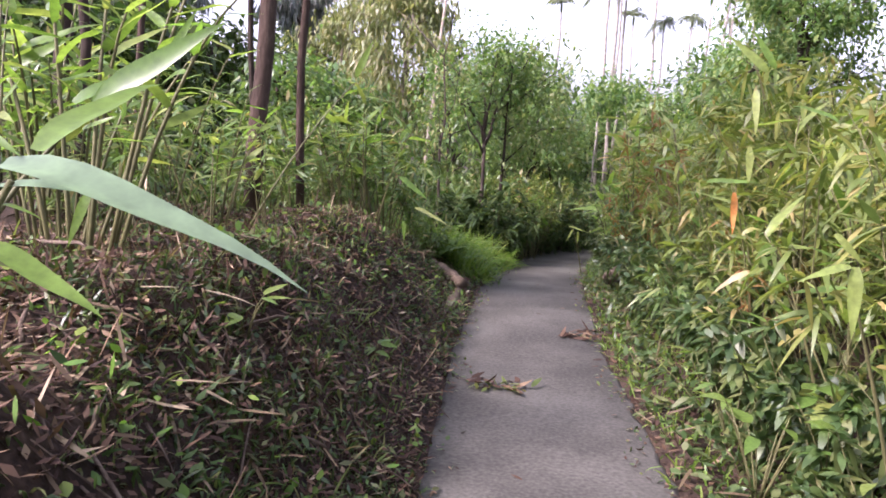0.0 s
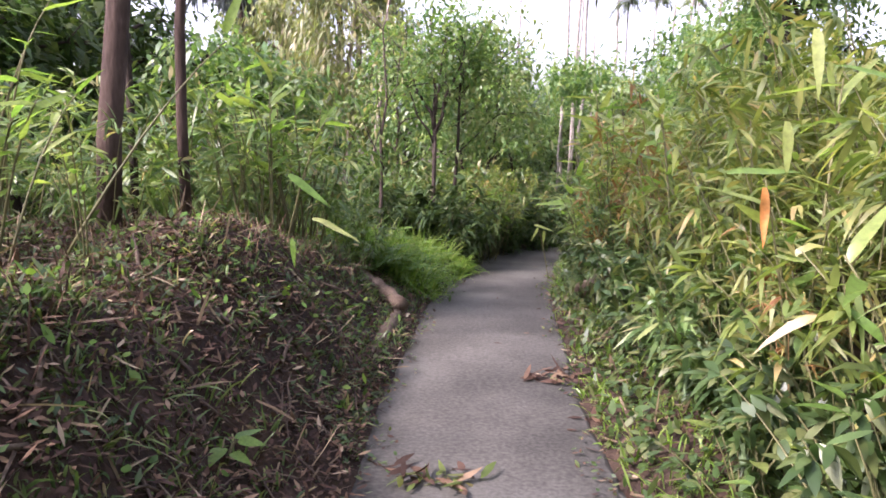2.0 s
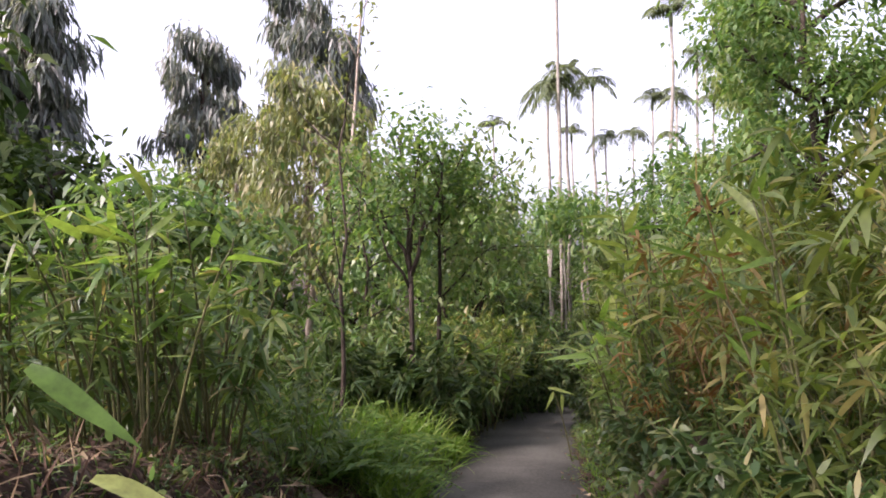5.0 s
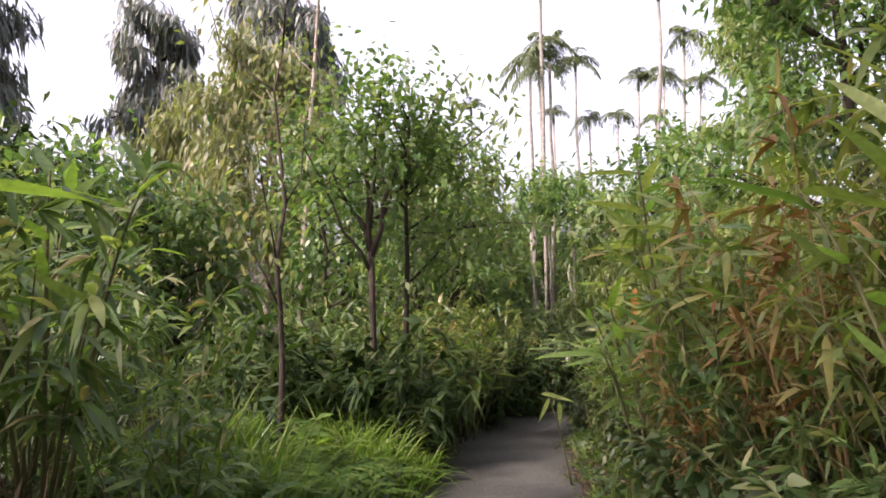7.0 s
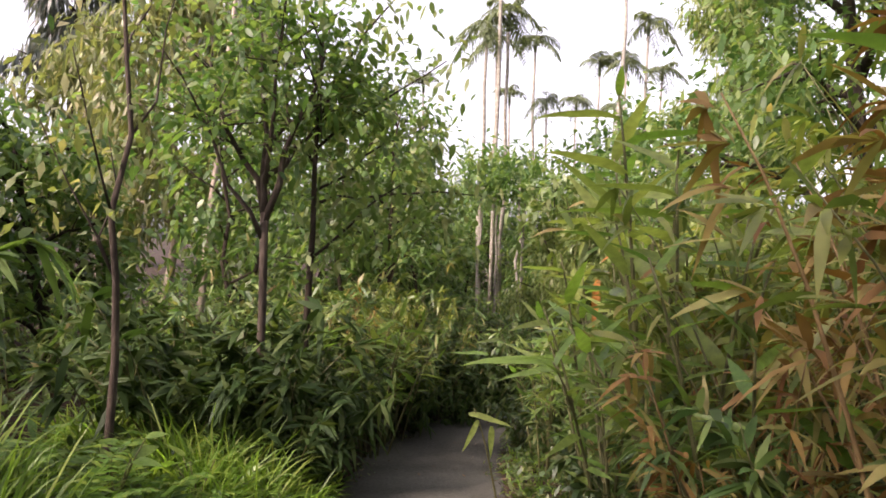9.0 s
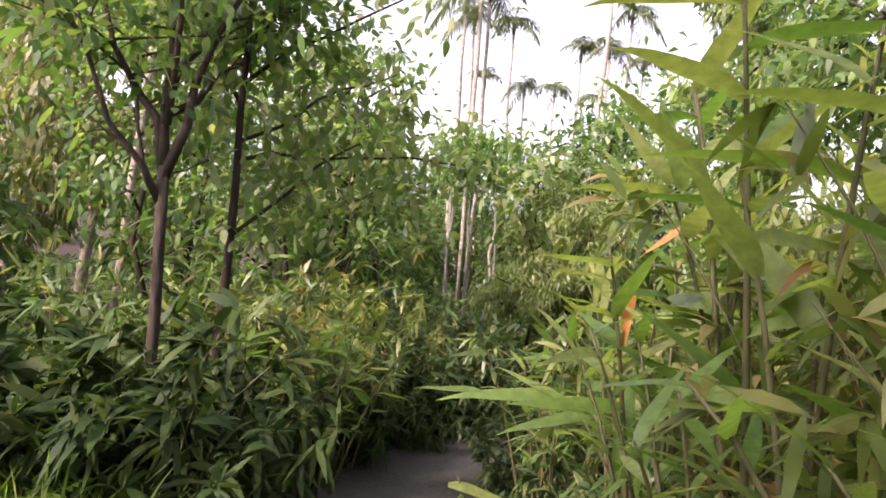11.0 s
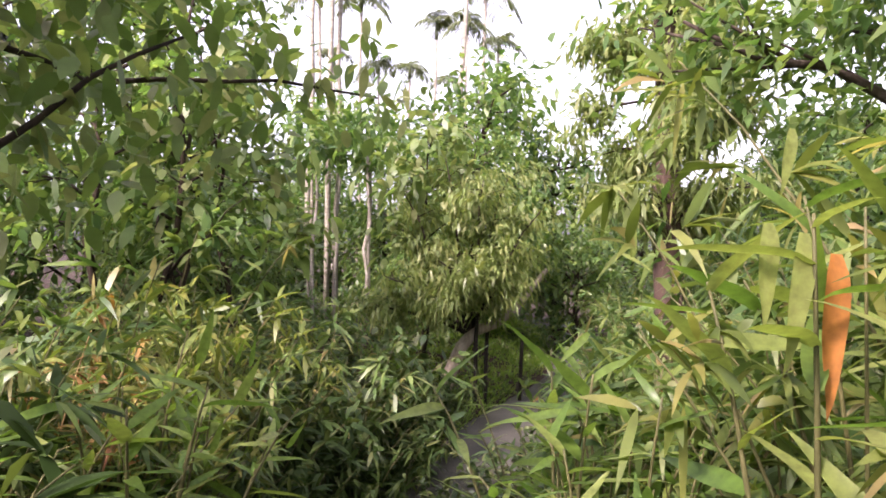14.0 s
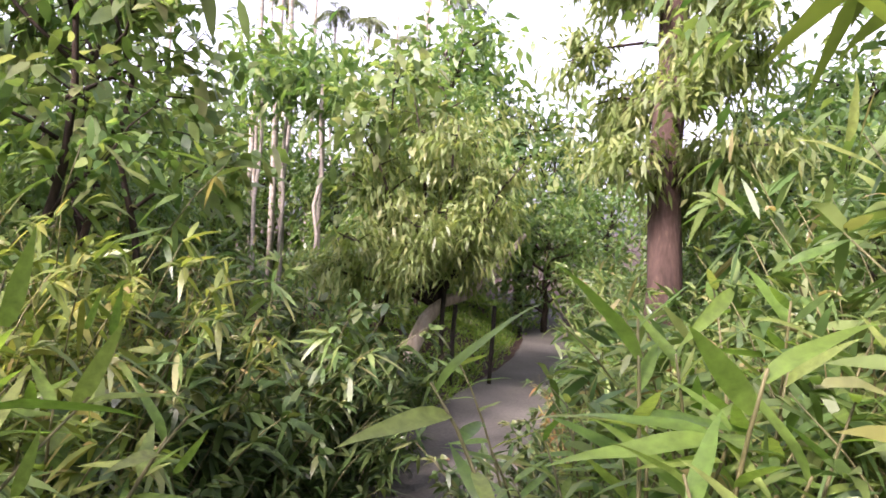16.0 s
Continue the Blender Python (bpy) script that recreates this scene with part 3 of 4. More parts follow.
pole("sapling", "dark brown slim trunk standing on the bank", -1.56, 6.19, 5.5, 0.068, M_BARK, 0.3)
pole("sapling", "thin pale brown trunk standing on the bank", -1.3, 6.9, 5.5, 0.036, M_BARK, -0.03)
pole("sapling", "dark slim trunk standing on the bank", -3.1, 6.2, 5.5, 0.07, M_BARK_D, 0.1)
pole("sapling", "thin pale brown trunk standing on the bank", -2.75, 6.9, 5.0, 0.03, M_BARK, 0.1)
pole("sapling", "thin dark trunk standing on the bank", -2.2, 4.6, 4.5, 0.03, M_BARK_D, 0.1)
pole("sapling", "thin dark trunk standing on the bank", -1.9, 7.6, 5.0, 0.03, M_BARK_D, -0.1)


def forked_tree(x, y):
    t = thing("forked_tree", "young forked tree with dark trunk and spreading branches", "tree", "", (x, y, gz(x, y) - 0.05))
    z0 = 1.7
    part("trunk", mesh_from("trunk", *tube(curve_pts((0.02, 0, 0), (0, 0, z0), 0, 6, 0.012), np.array([0.045, 0.034, 0.03, 0.028, 0.028, 0.03]), 9), M_BARK_G), t)
    spots, outs = [], []
    for ex, ey, ez, r, fz in [(-0.42, 0.2, 2.75, .026, 1.66), (-0.1, 0.3, 3.2, .026, 1.68), (0.36, -0.1, 2.9, .028, 1.64), (0.55, 0.4, 2.7, .02, 1.95), (0.12, -0.35, 3.1, .02, 1.9), (-.55, -.3, 2.6, .018, 1.5), (.2, .5, 3.0, .02, 2.0)]:
        lp = curve_pts((0, 0, fz), (ex, ey, ez), -0.03, 6, 0.03)
        ch = [tube(lp, r * np.linspace(1.1, 0.25, 6), 6)]
        for k in range(9):
            f = rng.uniform(0.4, 1)
            p = np.array([np.interp(f, np.linspace(0, 1, 6), lp[:, i]) for i in range(3)])
            q = p + unit(unit(lp[-1] - lp[0]) * 0.5 + rng.normal(0, 0.6, 3)) * rng.uniform(0.3, 0.6)
            ch.append(tube(curve_pts(p, q, 0, 3), r * np.array([0.3, 0.2, 0.08]), 4))
            for w in (0.5, 0.75, 1):
                spots.append(p + (q - p) * w)
                outs.append(unit(q - p))
        part("limb", mesh_from("limb", *join(ch), M_BARK_G), t)
    spots, outs = np.array(spots), np.array(outs)
    n = 2600
    k = rng.integers(0, len(spots), n)
    V, F = leaves(spots[k] + rng.normal(0, 0.14, (n, 3)), outs[k] * 0.5 + rng.normal(0, 0.6, (n, 3)), 0.085 * rng.uniform(0.6, 1.3, n), 0.04, 0.4, OVATE)
    part("crown", mesh_from("crown", V, F, M_BROAD), t)


forked_tree(0.55, 11.95)
_sl = [tree_thing("slim_tree", "slim dark-stemmed tree with broad green leaves", "tree", "slim trees", 2.9, 0.03, 10, 0.8, 1500, 0.092, 0.045, M_BROAD, M_BARK_D, 0.3, 0.6, shape=OVATE) for _ in range(3)]
for x, y, s in [(.1, 14.6, 1.05), (1.9, 17.4, 1.15), (1.2, 16.4, 1.2), (2.0, 18.6, 1.1), (0.0, 17.5, 1.25), (1.6, 20, 1.25), (1.6, 15.9, 1.05), (5.9, 20.2, 1.0), (5.2, 19.6, .85)]:
    put(_sl[rng.integers(3)], x, y, s)
discard(*_sl)


def overhang_tree(x, y):
    t = thing("slim_tree", "slim dark tree with a leafy branch reaching over the path", "tree", "slim trees", (x, y, gz(x, y) - 0.05))
    o = np.array([x, y, gz(x, y) - 0.05])
    part("trunk", mesh_from("trunk", *tube(curve_pts((0, 0, 0), (0.05, 0.1, 3.0), 0, 8, 0.015), np.linspace(0.034, 0.012, 8), 7), M_BARK_D), t)
    spots = []
    for a, b, r in [(np.array([0.03, 0.05, 1.9]), np.array((1.28, 13.07, 1.49)) - o, 0.014), (np.array((1.28, 13.07, 1.49)) - o, np.array((2.36, 13.23, 1.56)) - o, 0.011),
                    (np.array([0.03, 0.07, 2.2]), np.array([-0.5, 0.7, 2.9]), 0.012), (np.array([0.03, 0.07, 2.4]), np.array([0.3, 0.8, 3.1]), 0.012), (np.array([0.02, 0.04, 1.5]), np.array([0.7, 0.5, 2.1]), 0.012), (np.array([0.04, 0.07, 2.3]), np.array([1.1, 0.9, 3.2]), 0.012),
                    (np.array([0.04, 0.07, 2.5]), np.array([0.6, 0.3, 3.5]), 0.012), (np.array([0.04, 0.07, 2.0]), np.array([1.0, 1.3, 2.7]), 0.012)]:
        lp = curve_pts(a, b, 0.04, 6, 0.015)
        part("limb", mesh_from("limb", *tube(lp, r * np.linspace(1, 0.45, 6), 6), M_BARK_D), t)
        spots += [lp[0] + (lp[-1] - lp[0]) * f for f in np.linspace(0.1, 1, 14)]
    spots = np.array(spots)
    n = 1500
    k = rng.integers(0, len(spots), n)
    V, F = leaves(spots[k] + rng.normal(0, 0.16, (n, 3)), rng.normal(0, 0.6, (n, 3)) + (0, 0, -0.3), 0.085 * rng.uniform(0.6, 1.3, n), 0.045, 0.3, OVATE)
    # the lighter leaf colour brightens this crown, which otherwise renders too shaded
    part("crown", mesh_from("crown", V, F, M_BROAD_L), t)


overhang_tree(0.84, 12.1)
_lt = tree_thing("light_sapling", "sapling with light green oval leaves near the bend", "tree", "light saplings", 2.3, 0.022, 9, 0.6, 620, 0.12, 0.062, M_BROAD_L, M_BARK_D, 0.4, 0.5, shape=OVATE)
for x, y, s in [(4.5, 17.9, 1.15), (2.2, 15.9, 1.2)]:
    put(_lt, x, y, s)
discard(_lt)

# drooping light-leaved tree over the bend
def bent_tree(x, y):
    t = thing("bent_tree", "leaning tree with drooping light green leaves over the path", "tree", "", (x, y, gz(x, y) - 0.05))
    tp = np.array([(0, 0, 0), (0.07, -0.02, 0.2), (0.2, -0.04, 0.5), (0.36, -0.03, 0.66), (0.62, 0, 0.72), (0.95, 0.08, 0.92), (1.3, 0.1, 1.3)])
    part("trunk", mesh_from("trunk", *tube(tp, np.array([.085, .075, .066, .06, .05, .04, .025]), 10), M_BARK_P), t)
    spots, outs = [], []
    for ex, ey, ez in [(-.75, -.3, 1.25), (-.5, .5, 1.9), (.2, -.5, 2.2), (.5, .3, 2.45), (1.0, -.3, 1.95), (1.25, .4, 1.5), (.0, 0, 2.5), (.5, -.7, 1.6), (-.85, .2, .9), (-.3, -.6, 1.4), (-.5, -.1, 2.1), (.75, 0, 2.3), (-.2, -.4, .95), (.35, -.55, 1.15)]:
        lp = curve_pts((0.3, 0, 0.62), (ex, ey, ez), 0.12, 5, 0.03)
        ch = [tube(lp, 0.026 * np.linspace(1, 0.2, 5), 5)]
        for k in range(6):
            f = rng.uniform(0.3, 1)
            p = np.array([np.interp(f, np.linspace(0, 1, 5), lp[:, i]) for i in range(3)])
            d = unit(np.array([rng.normal(0, 1), rng.normal(0, 1), rng.normal(0.1, 0.5)]))
            q = p + d * rng.uniform(0.2, 0.4)
            ch.append(tube(curve_pts(p, q, 0.05, 3), np.array([0.006, 0.004, 0.002]), 4))
            spots += [p + (q - p) * w for w in (0.4, 0.7, 1.0)]
            outs += [d] * 3
        part("limb", mesh_from("limb", *join(ch), M_BARK_D), t)
    spots, outs = np.array(spots), np.array(outs)
    n = 9500
    k = rng.integers(0, len(spots), n)
    D = outs[k] * 0.5 + rng.normal(0, 0.5, (n, 3)) + (0, 0, -0.55)
    V, F = leaves(spots[k] + rng.normal(0, 0.08, (n, 3)), D, 0.088 * rng.uniform(0.7, 1.3, n), 0.027, 0.4, SIMPLE)
    part("crown", mesh_from("crown", V, F, M_CLIMB), t)


bent_tree(4.52, 17.5)

# big tree wrapped in climbing leaves
def climber_tree(x, y):
    t = thing("big_tree", "large reddish-brown trunk wrapped in light climbing leaves", "tree", "", (x, y, gz(x, y) - 0.05))
    tp = curve_pts((0, 0, 0), (0.25, 0.1, 8.5), 0, 9, 0.04)
    part("trunk", mesh_from("trunk", *tube(tp, 0.15 * np.linspace(1.15, 0.6, 9), 14), M_BARK_R), t)
    spots, outs = [], []
    for i in range(64):
        f = 0.2 + 0.8 * (i + rng.uniform()) / 64
        p = tp[0] + (tp[-1] - tp[0]) * f
        a = i * 2.4 + rng.uniform(-.5, .5)
        q = p + np.array([math.cos(a), math.sin(a), rng.uniform(-.25, .45)]) * rng.uniform(0.45, 1.05)
        lp = curve_pts(p, q, 0.1, 4)
        ch = [tube(lp, 0.024 * np.linspace(1, .2, 4), 5)]
        for j in range(5):
            c = lp[1] + (lp[-1] - lp[1]) * rng.uniform(0.15, 1)
            d = unit(q - p) * 0.5 + rng.normal(0, 0.6, 3)
            e = c + unit(d) * rng.uniform(0.15, 0.35)
            ch.append(tube(curve_pts(c, e, 0, 3), np.array([.007, .005, .002]), 4))
            spots += [c + (e - c) * w for w in (0.5, 0.8, 1.0)]
            outs += [unit(d)] * 3
        part("limb", mesh_from("limb", *join(ch), M_BARK_D), t)
    spots, outs = np.array(spots), np.array(outs)
    n = 30000
    k = rng.integers(0, len(spots), n)
    D = outs[k] * 0.4 + rng.normal(0, 0.5, (n, 3)) + (0, 0, -0.5)
    V, F = leaves(spots[k] + rng.normal(0, 0.1, (n, 3)), D, 0.125 * rng.uniform(0.6, 1.3, n), 0.038, 0.35, SIMPLE)
    part("crown", mesh_from("crown", V, F, M_CLIMB), t)


climber_tree(6.75, 16.7)
single(tree_thing("leafy_tree", "tall broad-leaved green tree behind the bamboo", "tree", "", 5.2, 0.11, 16, 1.7, 13000, 0.11, 0.055, M_BROAD, M_BARK_G, 0.25, 0.5), 5.9, 12.6, 1.0)
single(tree_thing("leafy_tree", "tall broad-leaved green tree behind the bamboo", "tree", "", 6.2, 0.11, 16, 1.9, 13000, 0.11, 0.055, M_BROAD, M_BARK_G, 0.25, 0.5), 7.6, 10.8, 1.0)

# olive and pale trees left of the bend
single(tree_thing("olive_tree", "tall tree with hanging olive-yellow foliage", "tree", "", 5.0, 0.07, 18, 1.25, 6500, 0.16, 0.05, M_OLIVE, M_BARK_P, 0.3, 0.4, hang=0.5), -1.2, 18.2, 1.0)
single(tree_thing("olive_tree", "tall tree with hanging olive-yellow foliage", "tree", "", 4.6, 0.07, 16, 1.2, 6000, 0.16, 0.05, M_OLIVE, M_BARK_P, 0.3, 0.4, hang=0.5), -2.6, 19.5, 1.0)


def bare_trunk(x, y, h, lean, r=0.045, bark=M_BARK_P):
    t = thing("pale_tree", "thin pale bare-stemmed tree with sparse twigs", "tree", "pale stems", (x, y, gz(x, y) - 0.05))
    tp = curve_pts((0, 0, 0), (lean, 0, h), 0, 9, 0.04)
    part("trunk", mesh_from("trunk", *tube(tp, r * np.linspace(1.1, 0.3, 9), 7), bark), t)
    P = []
    for i in range(7):
        p = tp[3 + i % 6]
        q = p + np.array([rng.normal(0, 0.5), rng.normal(0, 0.4), rng.uniform(0.4, 1.0)])
        part("limb", mesh_from("limb", *tube(curve_pts(p, q, -0.05, 4, 0.03), r * 0.36 * np.linspace(1, .3, 4), 5), bark), t)
        P += [p + (q - p) * w for w in (0.6, 0.8, 1)]
    P = np.repeat(np.array(P), 14, 0)
    n = len(P)
    part("crown", mesh_from("crown", *leaves(P + rng.normal(0, 0.15, (n, 3)), rng.normal(0, 1, (n, 3)), 0.08, 0.04, 0.4, SIMPLE), M_OLIVE), t)


bare_trunk(-0.55, 16.6, 7.0, 0.55)
bare_trunk(-0.15, 10.75, 3.0, 0.1, 0.024, M_BARK_G)

# drooping grey-green trees far left
_gr = [tree_thing("drooping_tree", "tall far tree with drooping grey-green foliage", "tree", "far drooping trees", 8.4, 0.13, 15, 1.45, 6500, 0.32, 0.07, M_GREY, M_BARK, 0.55, 0.45, hang=0.6, cluster=0.22, bend=0.03) for _ in range(2)]
for i, (x, y, s) in enumerate([(-5.2, 27, 1.02), (-2.6, 31, 1.3), (-8.9, 24, 1.05), (-10.2, 26, 1.0), (-1.9, 30, 1.15), (-13.5, 30, 1.3)]):
    put(_gr[i % 2], x, y, s)
discard(*_gr)
_dk = [tree_thing("forest_tree", "dark dense forest tree with broad crown", "tree", "forest trees", 5.5, 0.16, 14, 2.3, 2500, 0.34, 0.18, M_DARK, M_BARK_D, 0.12, 0.45, cluster=0.35) for _ in range(3)]
_md = [tree_thing("forest_tree", "dense green forest tree with light crown", "tree", "forest trees", 4.6, 0.13, 14, 2.0, 3000, 0.26, 0.13, M_BROAD, M_BARK_D, 0.1, 0.45, cluster=0.35) for _ in range(3)]
# trees at x -10 and -12 up to y 9: out of view, added for shade
for x, y, s in [(-3.4, 22, .5), (-6.3, 21, .62), (-8.3, 21, .8), (-10.5, 19, 1.1), (-13, 22, 1.3), (-7, 15, .95), (-9.5, 14, .95), (-10, 9, .85), (-12, 4, .85), (-10, -1, .8), (-10, -6, .8), (-5.5, 13, .6), (-4.6, 15.5, .6), (-3, -12, .9), (4, -10, 1.3), (10, -6, 1.3), (-16, 26, 1.5)]:
    put(_dk[rng.integers(3)], x, y, s)
for x, y, s in [(-6.2, 10.5, .85), (-3.4, 14, .6), (-1.8, 15.2, .55), (1.0, 22, .55), (1.6, 19.3, .3), (8.0, 16.3, .32), (8.7, 17.6, .34), (9.6, 18.6, .36), (7.7, 15.2, .34), (9.2, 16.2, .5), (10.6, 20.2, .45), (6.7, 14.6, .36), (2.6, 19.6, .32), (3.4, 20.6, .3), (4.9, 19.0, .28), (2.0, 21, .4), (3.0, 22.3, .42), (5.6, 21.8, .4), (8.2, 20.6, .4), (4.2, 23.6, .45), (2.6, 24.5, .62), (-.5, 22.5, .68), (5.2, 24.5, .62), (7.5, 23, .88), (6.4, 20.8, .6), (9.0, 22.5, .7), (12, 24, .6), (11, 18, .7),
                (10.5, 13.5, .7), (9.5, 9, 1.2), (8.5, 5, 1.2), (8, 1, 1.1), (7, -4, 1.2), (14, 20, .8), (9.2, 14.5, .6)]:
    put(_md[rng.integers(3)], x, y, s)
for i in range(32):
    a = 2 * math.pi * i / 32 + rng.uniform(-.05, .05)
    r = rng.uniform(36, 48)
    if -0.05 < math.atan2(math.sin(a), math.cos(a)) - 1.2 < 0.28 and r < 60:
        r = 60
    put((_dk + _md)[rng.integers(6)], 1 + r * math.cos(a), 8 + r * math.sin(a), (0.75 if 0.9 < a < 1.6 else rng.uniform(1.1, 1.4)))
discard(*_dk, *_md)

# ---- areca palms ----
_pa = [palm_thing(7.4, 0.15), palm_thing(7.4, -0.1), palm_thing(7.4, 0.05)]
for i, (x, y, s) in enumerate(PALMS):
    put(_pa[i % 3], x, y, s, dz=-0.05)
discard(*_pa)
for x, y, h, r, fl in [(4.4, 21.8, 11.6, .042, 1.0), (4.25, 22.4, 5.9, .045, .75), (4.8, 22.8, 6.2, .045, .75)]:
    o = palm_thing(h, 0.05, 9, fl, r)
    o.location = (x, y, gz(x, y) - 0.05)
for x, y, h in [(3.95, 21.0, 4.0), (4.15, 20.4, 3.6), (4.75, 20.8, 3.8), (4.95, 21.4, 3.6), (3.75, 20.0, 3.4), (4.4, 19.8, 3.5)]:
    pole("pale_sapling", "straight thin pale trunk among dense leaves", x, y, h * 0.8, 0.026, M_ARECA, 0.05, 260, 0.3)


# ---- ground cover ----
def scatter(n, x0, x1, y0, y1, keep):
    x, y = rng.uniform(x0, x1, n), rng.uniform(y0, y1, n)
    d = path_offset(x, y)
    k = keep(x, y, d)
    return x[k], y[k], d[k]


def stuff(name, label, category, V, F, mat):
    tagged(new(name, mesh_from(name, V, F, mat)), label, category, kind="stuff")


def lay_leaves(x, y, ln, w, lift, shape=OVATE, up=0.25, droop=0.2, z=None):
    n = len(x)
    P = np.stack([x, y, (ground_z(x, y) if z is None else z) + lift * rng.uniform(0.3, 1, n)], 1)
    D = rng.normal(0, 1, (n, 3)) * (1, 1, up)
    return leaves(P, D, ln * rng.uniform(0.5, 1.4, n), w * rng.uniform(0.6, 1.3, n), droop * rng.uniform(-1, 1, n), shape, 0.6)


x, y, d = scatter(30000, -4, 1.2, 0.3, 9.5, lambda x, y, d: (d < -0.55) & (d > -3.2))
stuff("leaf_litter", "brown dead leaf litter strewn over the bank", "leaf litter", *lay_leaves(x, y, 0.055, 0.017, 0.04, SIMPLE, 0.5), M_LITTER)
x, y, d = scatter(9000, 0, 3.2, 0.3, 14, lambda x, y, d: (d > 0.53) & (d < 1.3))
stuff("leaf_litter", "brown dead leaf litter along the path edge", "leaf litter", *lay_leaves(x, y, 0.07, 0.025, 0.02, SIMPLE), M_LITTER)
x, y, d = scatter(17000, -4, 1.2, 0.3, 9.5, lambda x, y, d: (d < -0.58) & (d > -3.0) & (np.sin(x * 3 + 1.3 * y) + np.sin(y * 2.7 - x) + rng.normal(0, 0.8, len(d)) > -0.1))
x2, y2, d2 = scatter(15000, -2.6, 0.3, 1.0, 6.0, lambda x, y, d: (d < -0.57) & (d > -2.4))
stuff("leaf_litter", "fine brown and reddish dead leaf litter on the bank", "leaf litter", *lay_leaves(x2, y2, 0.045, 0.018, 0.04, SIMPLE, 0.35), M_LITTER)
x2, y2, d2 = scatter(2600, -4, 0.3, 1.5, 8.5, lambda x, y, d: (d < -1.2) & (d > -2.8))
_s = np.stack([x2, y2, ground_z(x2, y2) - 0.01], 1)
stuff("stubble", "cut dry brown stalks standing on the bank top", "stubble", *leaves(_s, rng.normal(0, 0.35, (len(x2), 3)) + (0, 0, 1), rng.uniform(0.06, 0.22, len(x2)), 0.008, 0.1, STRIP), M_LITTER)
_w = [grass_chunk(a, b, 5, 0.05, rng.choice((0.05, 0.08, 0.13)), 0.01) for a, b in zip(x[:4200], y[:4200])]
stuff("weeds", "small green weeds and grass sprouting on the bank", "weeds", *join(_w), M_WEED)
stuff("weeds", "small creeping green leaves on the bank", "weeds", *lay_leaves(x, y, 0.05, 0.022, 0.07, SIMPLE, 0.7), M_WEED)
x, y, d = scatter(30000, -1, 4, 0.3, 15, lambda x, y, d: (d > 0.58) & (d < 1.5))
stuff("weeds", "low green weeds along the path edge", "weeds", *lay_leaves(x, y, 0.07, 0.03, 0.1, OVATE, 0.6), M_WEED)
_w = [grass_chunk(a, b, 6, 0.05, 0.16, 0.01) for a, b in zip(x[:1300], y[:1300])]
stuff("grass", "green grass along the path edge", "grass", *join(_w), M_GRASS)
x, y, d = scatter(4200, -2, 1.6, 8.4, 11.9, lambda x, y, d: (d < -0.6) & (d > -2.3))
stuff("grass", "long bright green grass beside the path", "grass", *join([grass_chunk(a, b, 12, 0.1, rng.choice((0.28, 0.42, 0.58)) * (0.75 + 0.4 * math.sin(a * 3.1 + b * 2.3)), 0.011) for a, b in zip(x, y) if math.sin(a * 4.3 - b * 2.9) + rng.normal(0, 0.6) > -0.7]), M_GRASS)
stuff("weeds", "broad green weed leaves growing through the grass", "weeds", *lay_leaves(x + rng.normal(0, 0.1, len(x)), y + rng.normal(0, 0.1, len(x)), 0.07, 0.035, 0.14, OVATE, 0.6), M_WEED)
x, y, d = scatter(8000, 3, 10, 14.8, 24, lambda x, y, d: (np.abs(d) > 0.55) & (np.abs(d) < 2.2))
stuff("grass", "short bright green grass slope beyond the bend", "grass", *join([grass_chunk(a, b, 10, 0.1, 0.16, 0.012) for a, b in zip(x, y)]), M_GRASS)

x, y, d = scatter(16000, -.7, 5, 0.5, 16, lambda x, y, d: (np.abs(d) > 0.44 + 0.06 * np.sin(y * 5)) & (np.abs(d) < 0.66))
stuff("leaf_litter", "crumbled leaf bits along both path edges", "leaf litter", *lay_leaves(x, y, 0.035, 0.014, 0.012, SIMPLE, 0.2, 0.2, base_z(y) + 0.006), M_LITTER)
stuff("moss", "small moss and weed leaves creeping over the path edges", "weeds", *lay_leaves(x[:2200], y[:2200], 0.03, 0.018, 0.03, OVATE, 0.7, 0.2, base_z(y[:2200]) + 0.008), M_WEED)
x, y, d = scatter(900, -2.3, -0.2, 1.0, 3.6, lambda x, y, d: d < -0.65)
stuff("grass", "short green grass tufts on the bank top", "grass", *join([grass_chunk(a, b, 6, 0.06, rng.choice((0.05, 0.08, 0.11)), 0.009) for a, b in zip(x, y)]), M_WEED)
x, y, d = scatter(6500, -6, 2.5, 9, 19, lambda x, y, d: d < -1.6)
stuff("weeds", "leafy green undergrowth covering the soil", "weeds", *lay_leaves(x, y, 0.16, 0.05, 0.16, SIMPLE, 0.7), M_BROAD)
x, y, d = scatter(5200, -3.2, 0.2, 0.6, 9.0, lambda x, y, d: (d < -0.6) & (d > -3.0) & (np.sin(x * 4.1 + y) + np.sin(y * 3.3 - x * 2) + rng.normal(0, 0.5, len(d)) > 0.35))
stuff("grass", "olive green grass tufts in patches over the bank", "grass", *join([grass_chunk(a, b, 7, 0.05, rng.choice((0.07, 0.1, 0.15)), 0.009) for a, b in zip(x, y)]), M_BAMBOO_G)
x, y, d = scatter(2000, -3.2, 0.3, 0.6, 8.8, lambda x, y, d: (d < -0.58) & (d > -3.0))
stuff("straw", "pale dry straw and bamboo blades lying over the bank", "straw", *lay_leaves(x, y, 0.15, 0.011, 0.06, STRIP, 0.35), M_STRAW)
x, y, d = scatter(1500, 0.4, 3, 0.6, 9.0, lambda x, y, d: (d > 0.56) & (d < 1.25))
stuff("straw", "dry straw and fallen blades along the path edge", "straw", *lay_leaves(x, y, 0.14, 0.012, 0.1, STRIP, 0.5), M_STRAW)
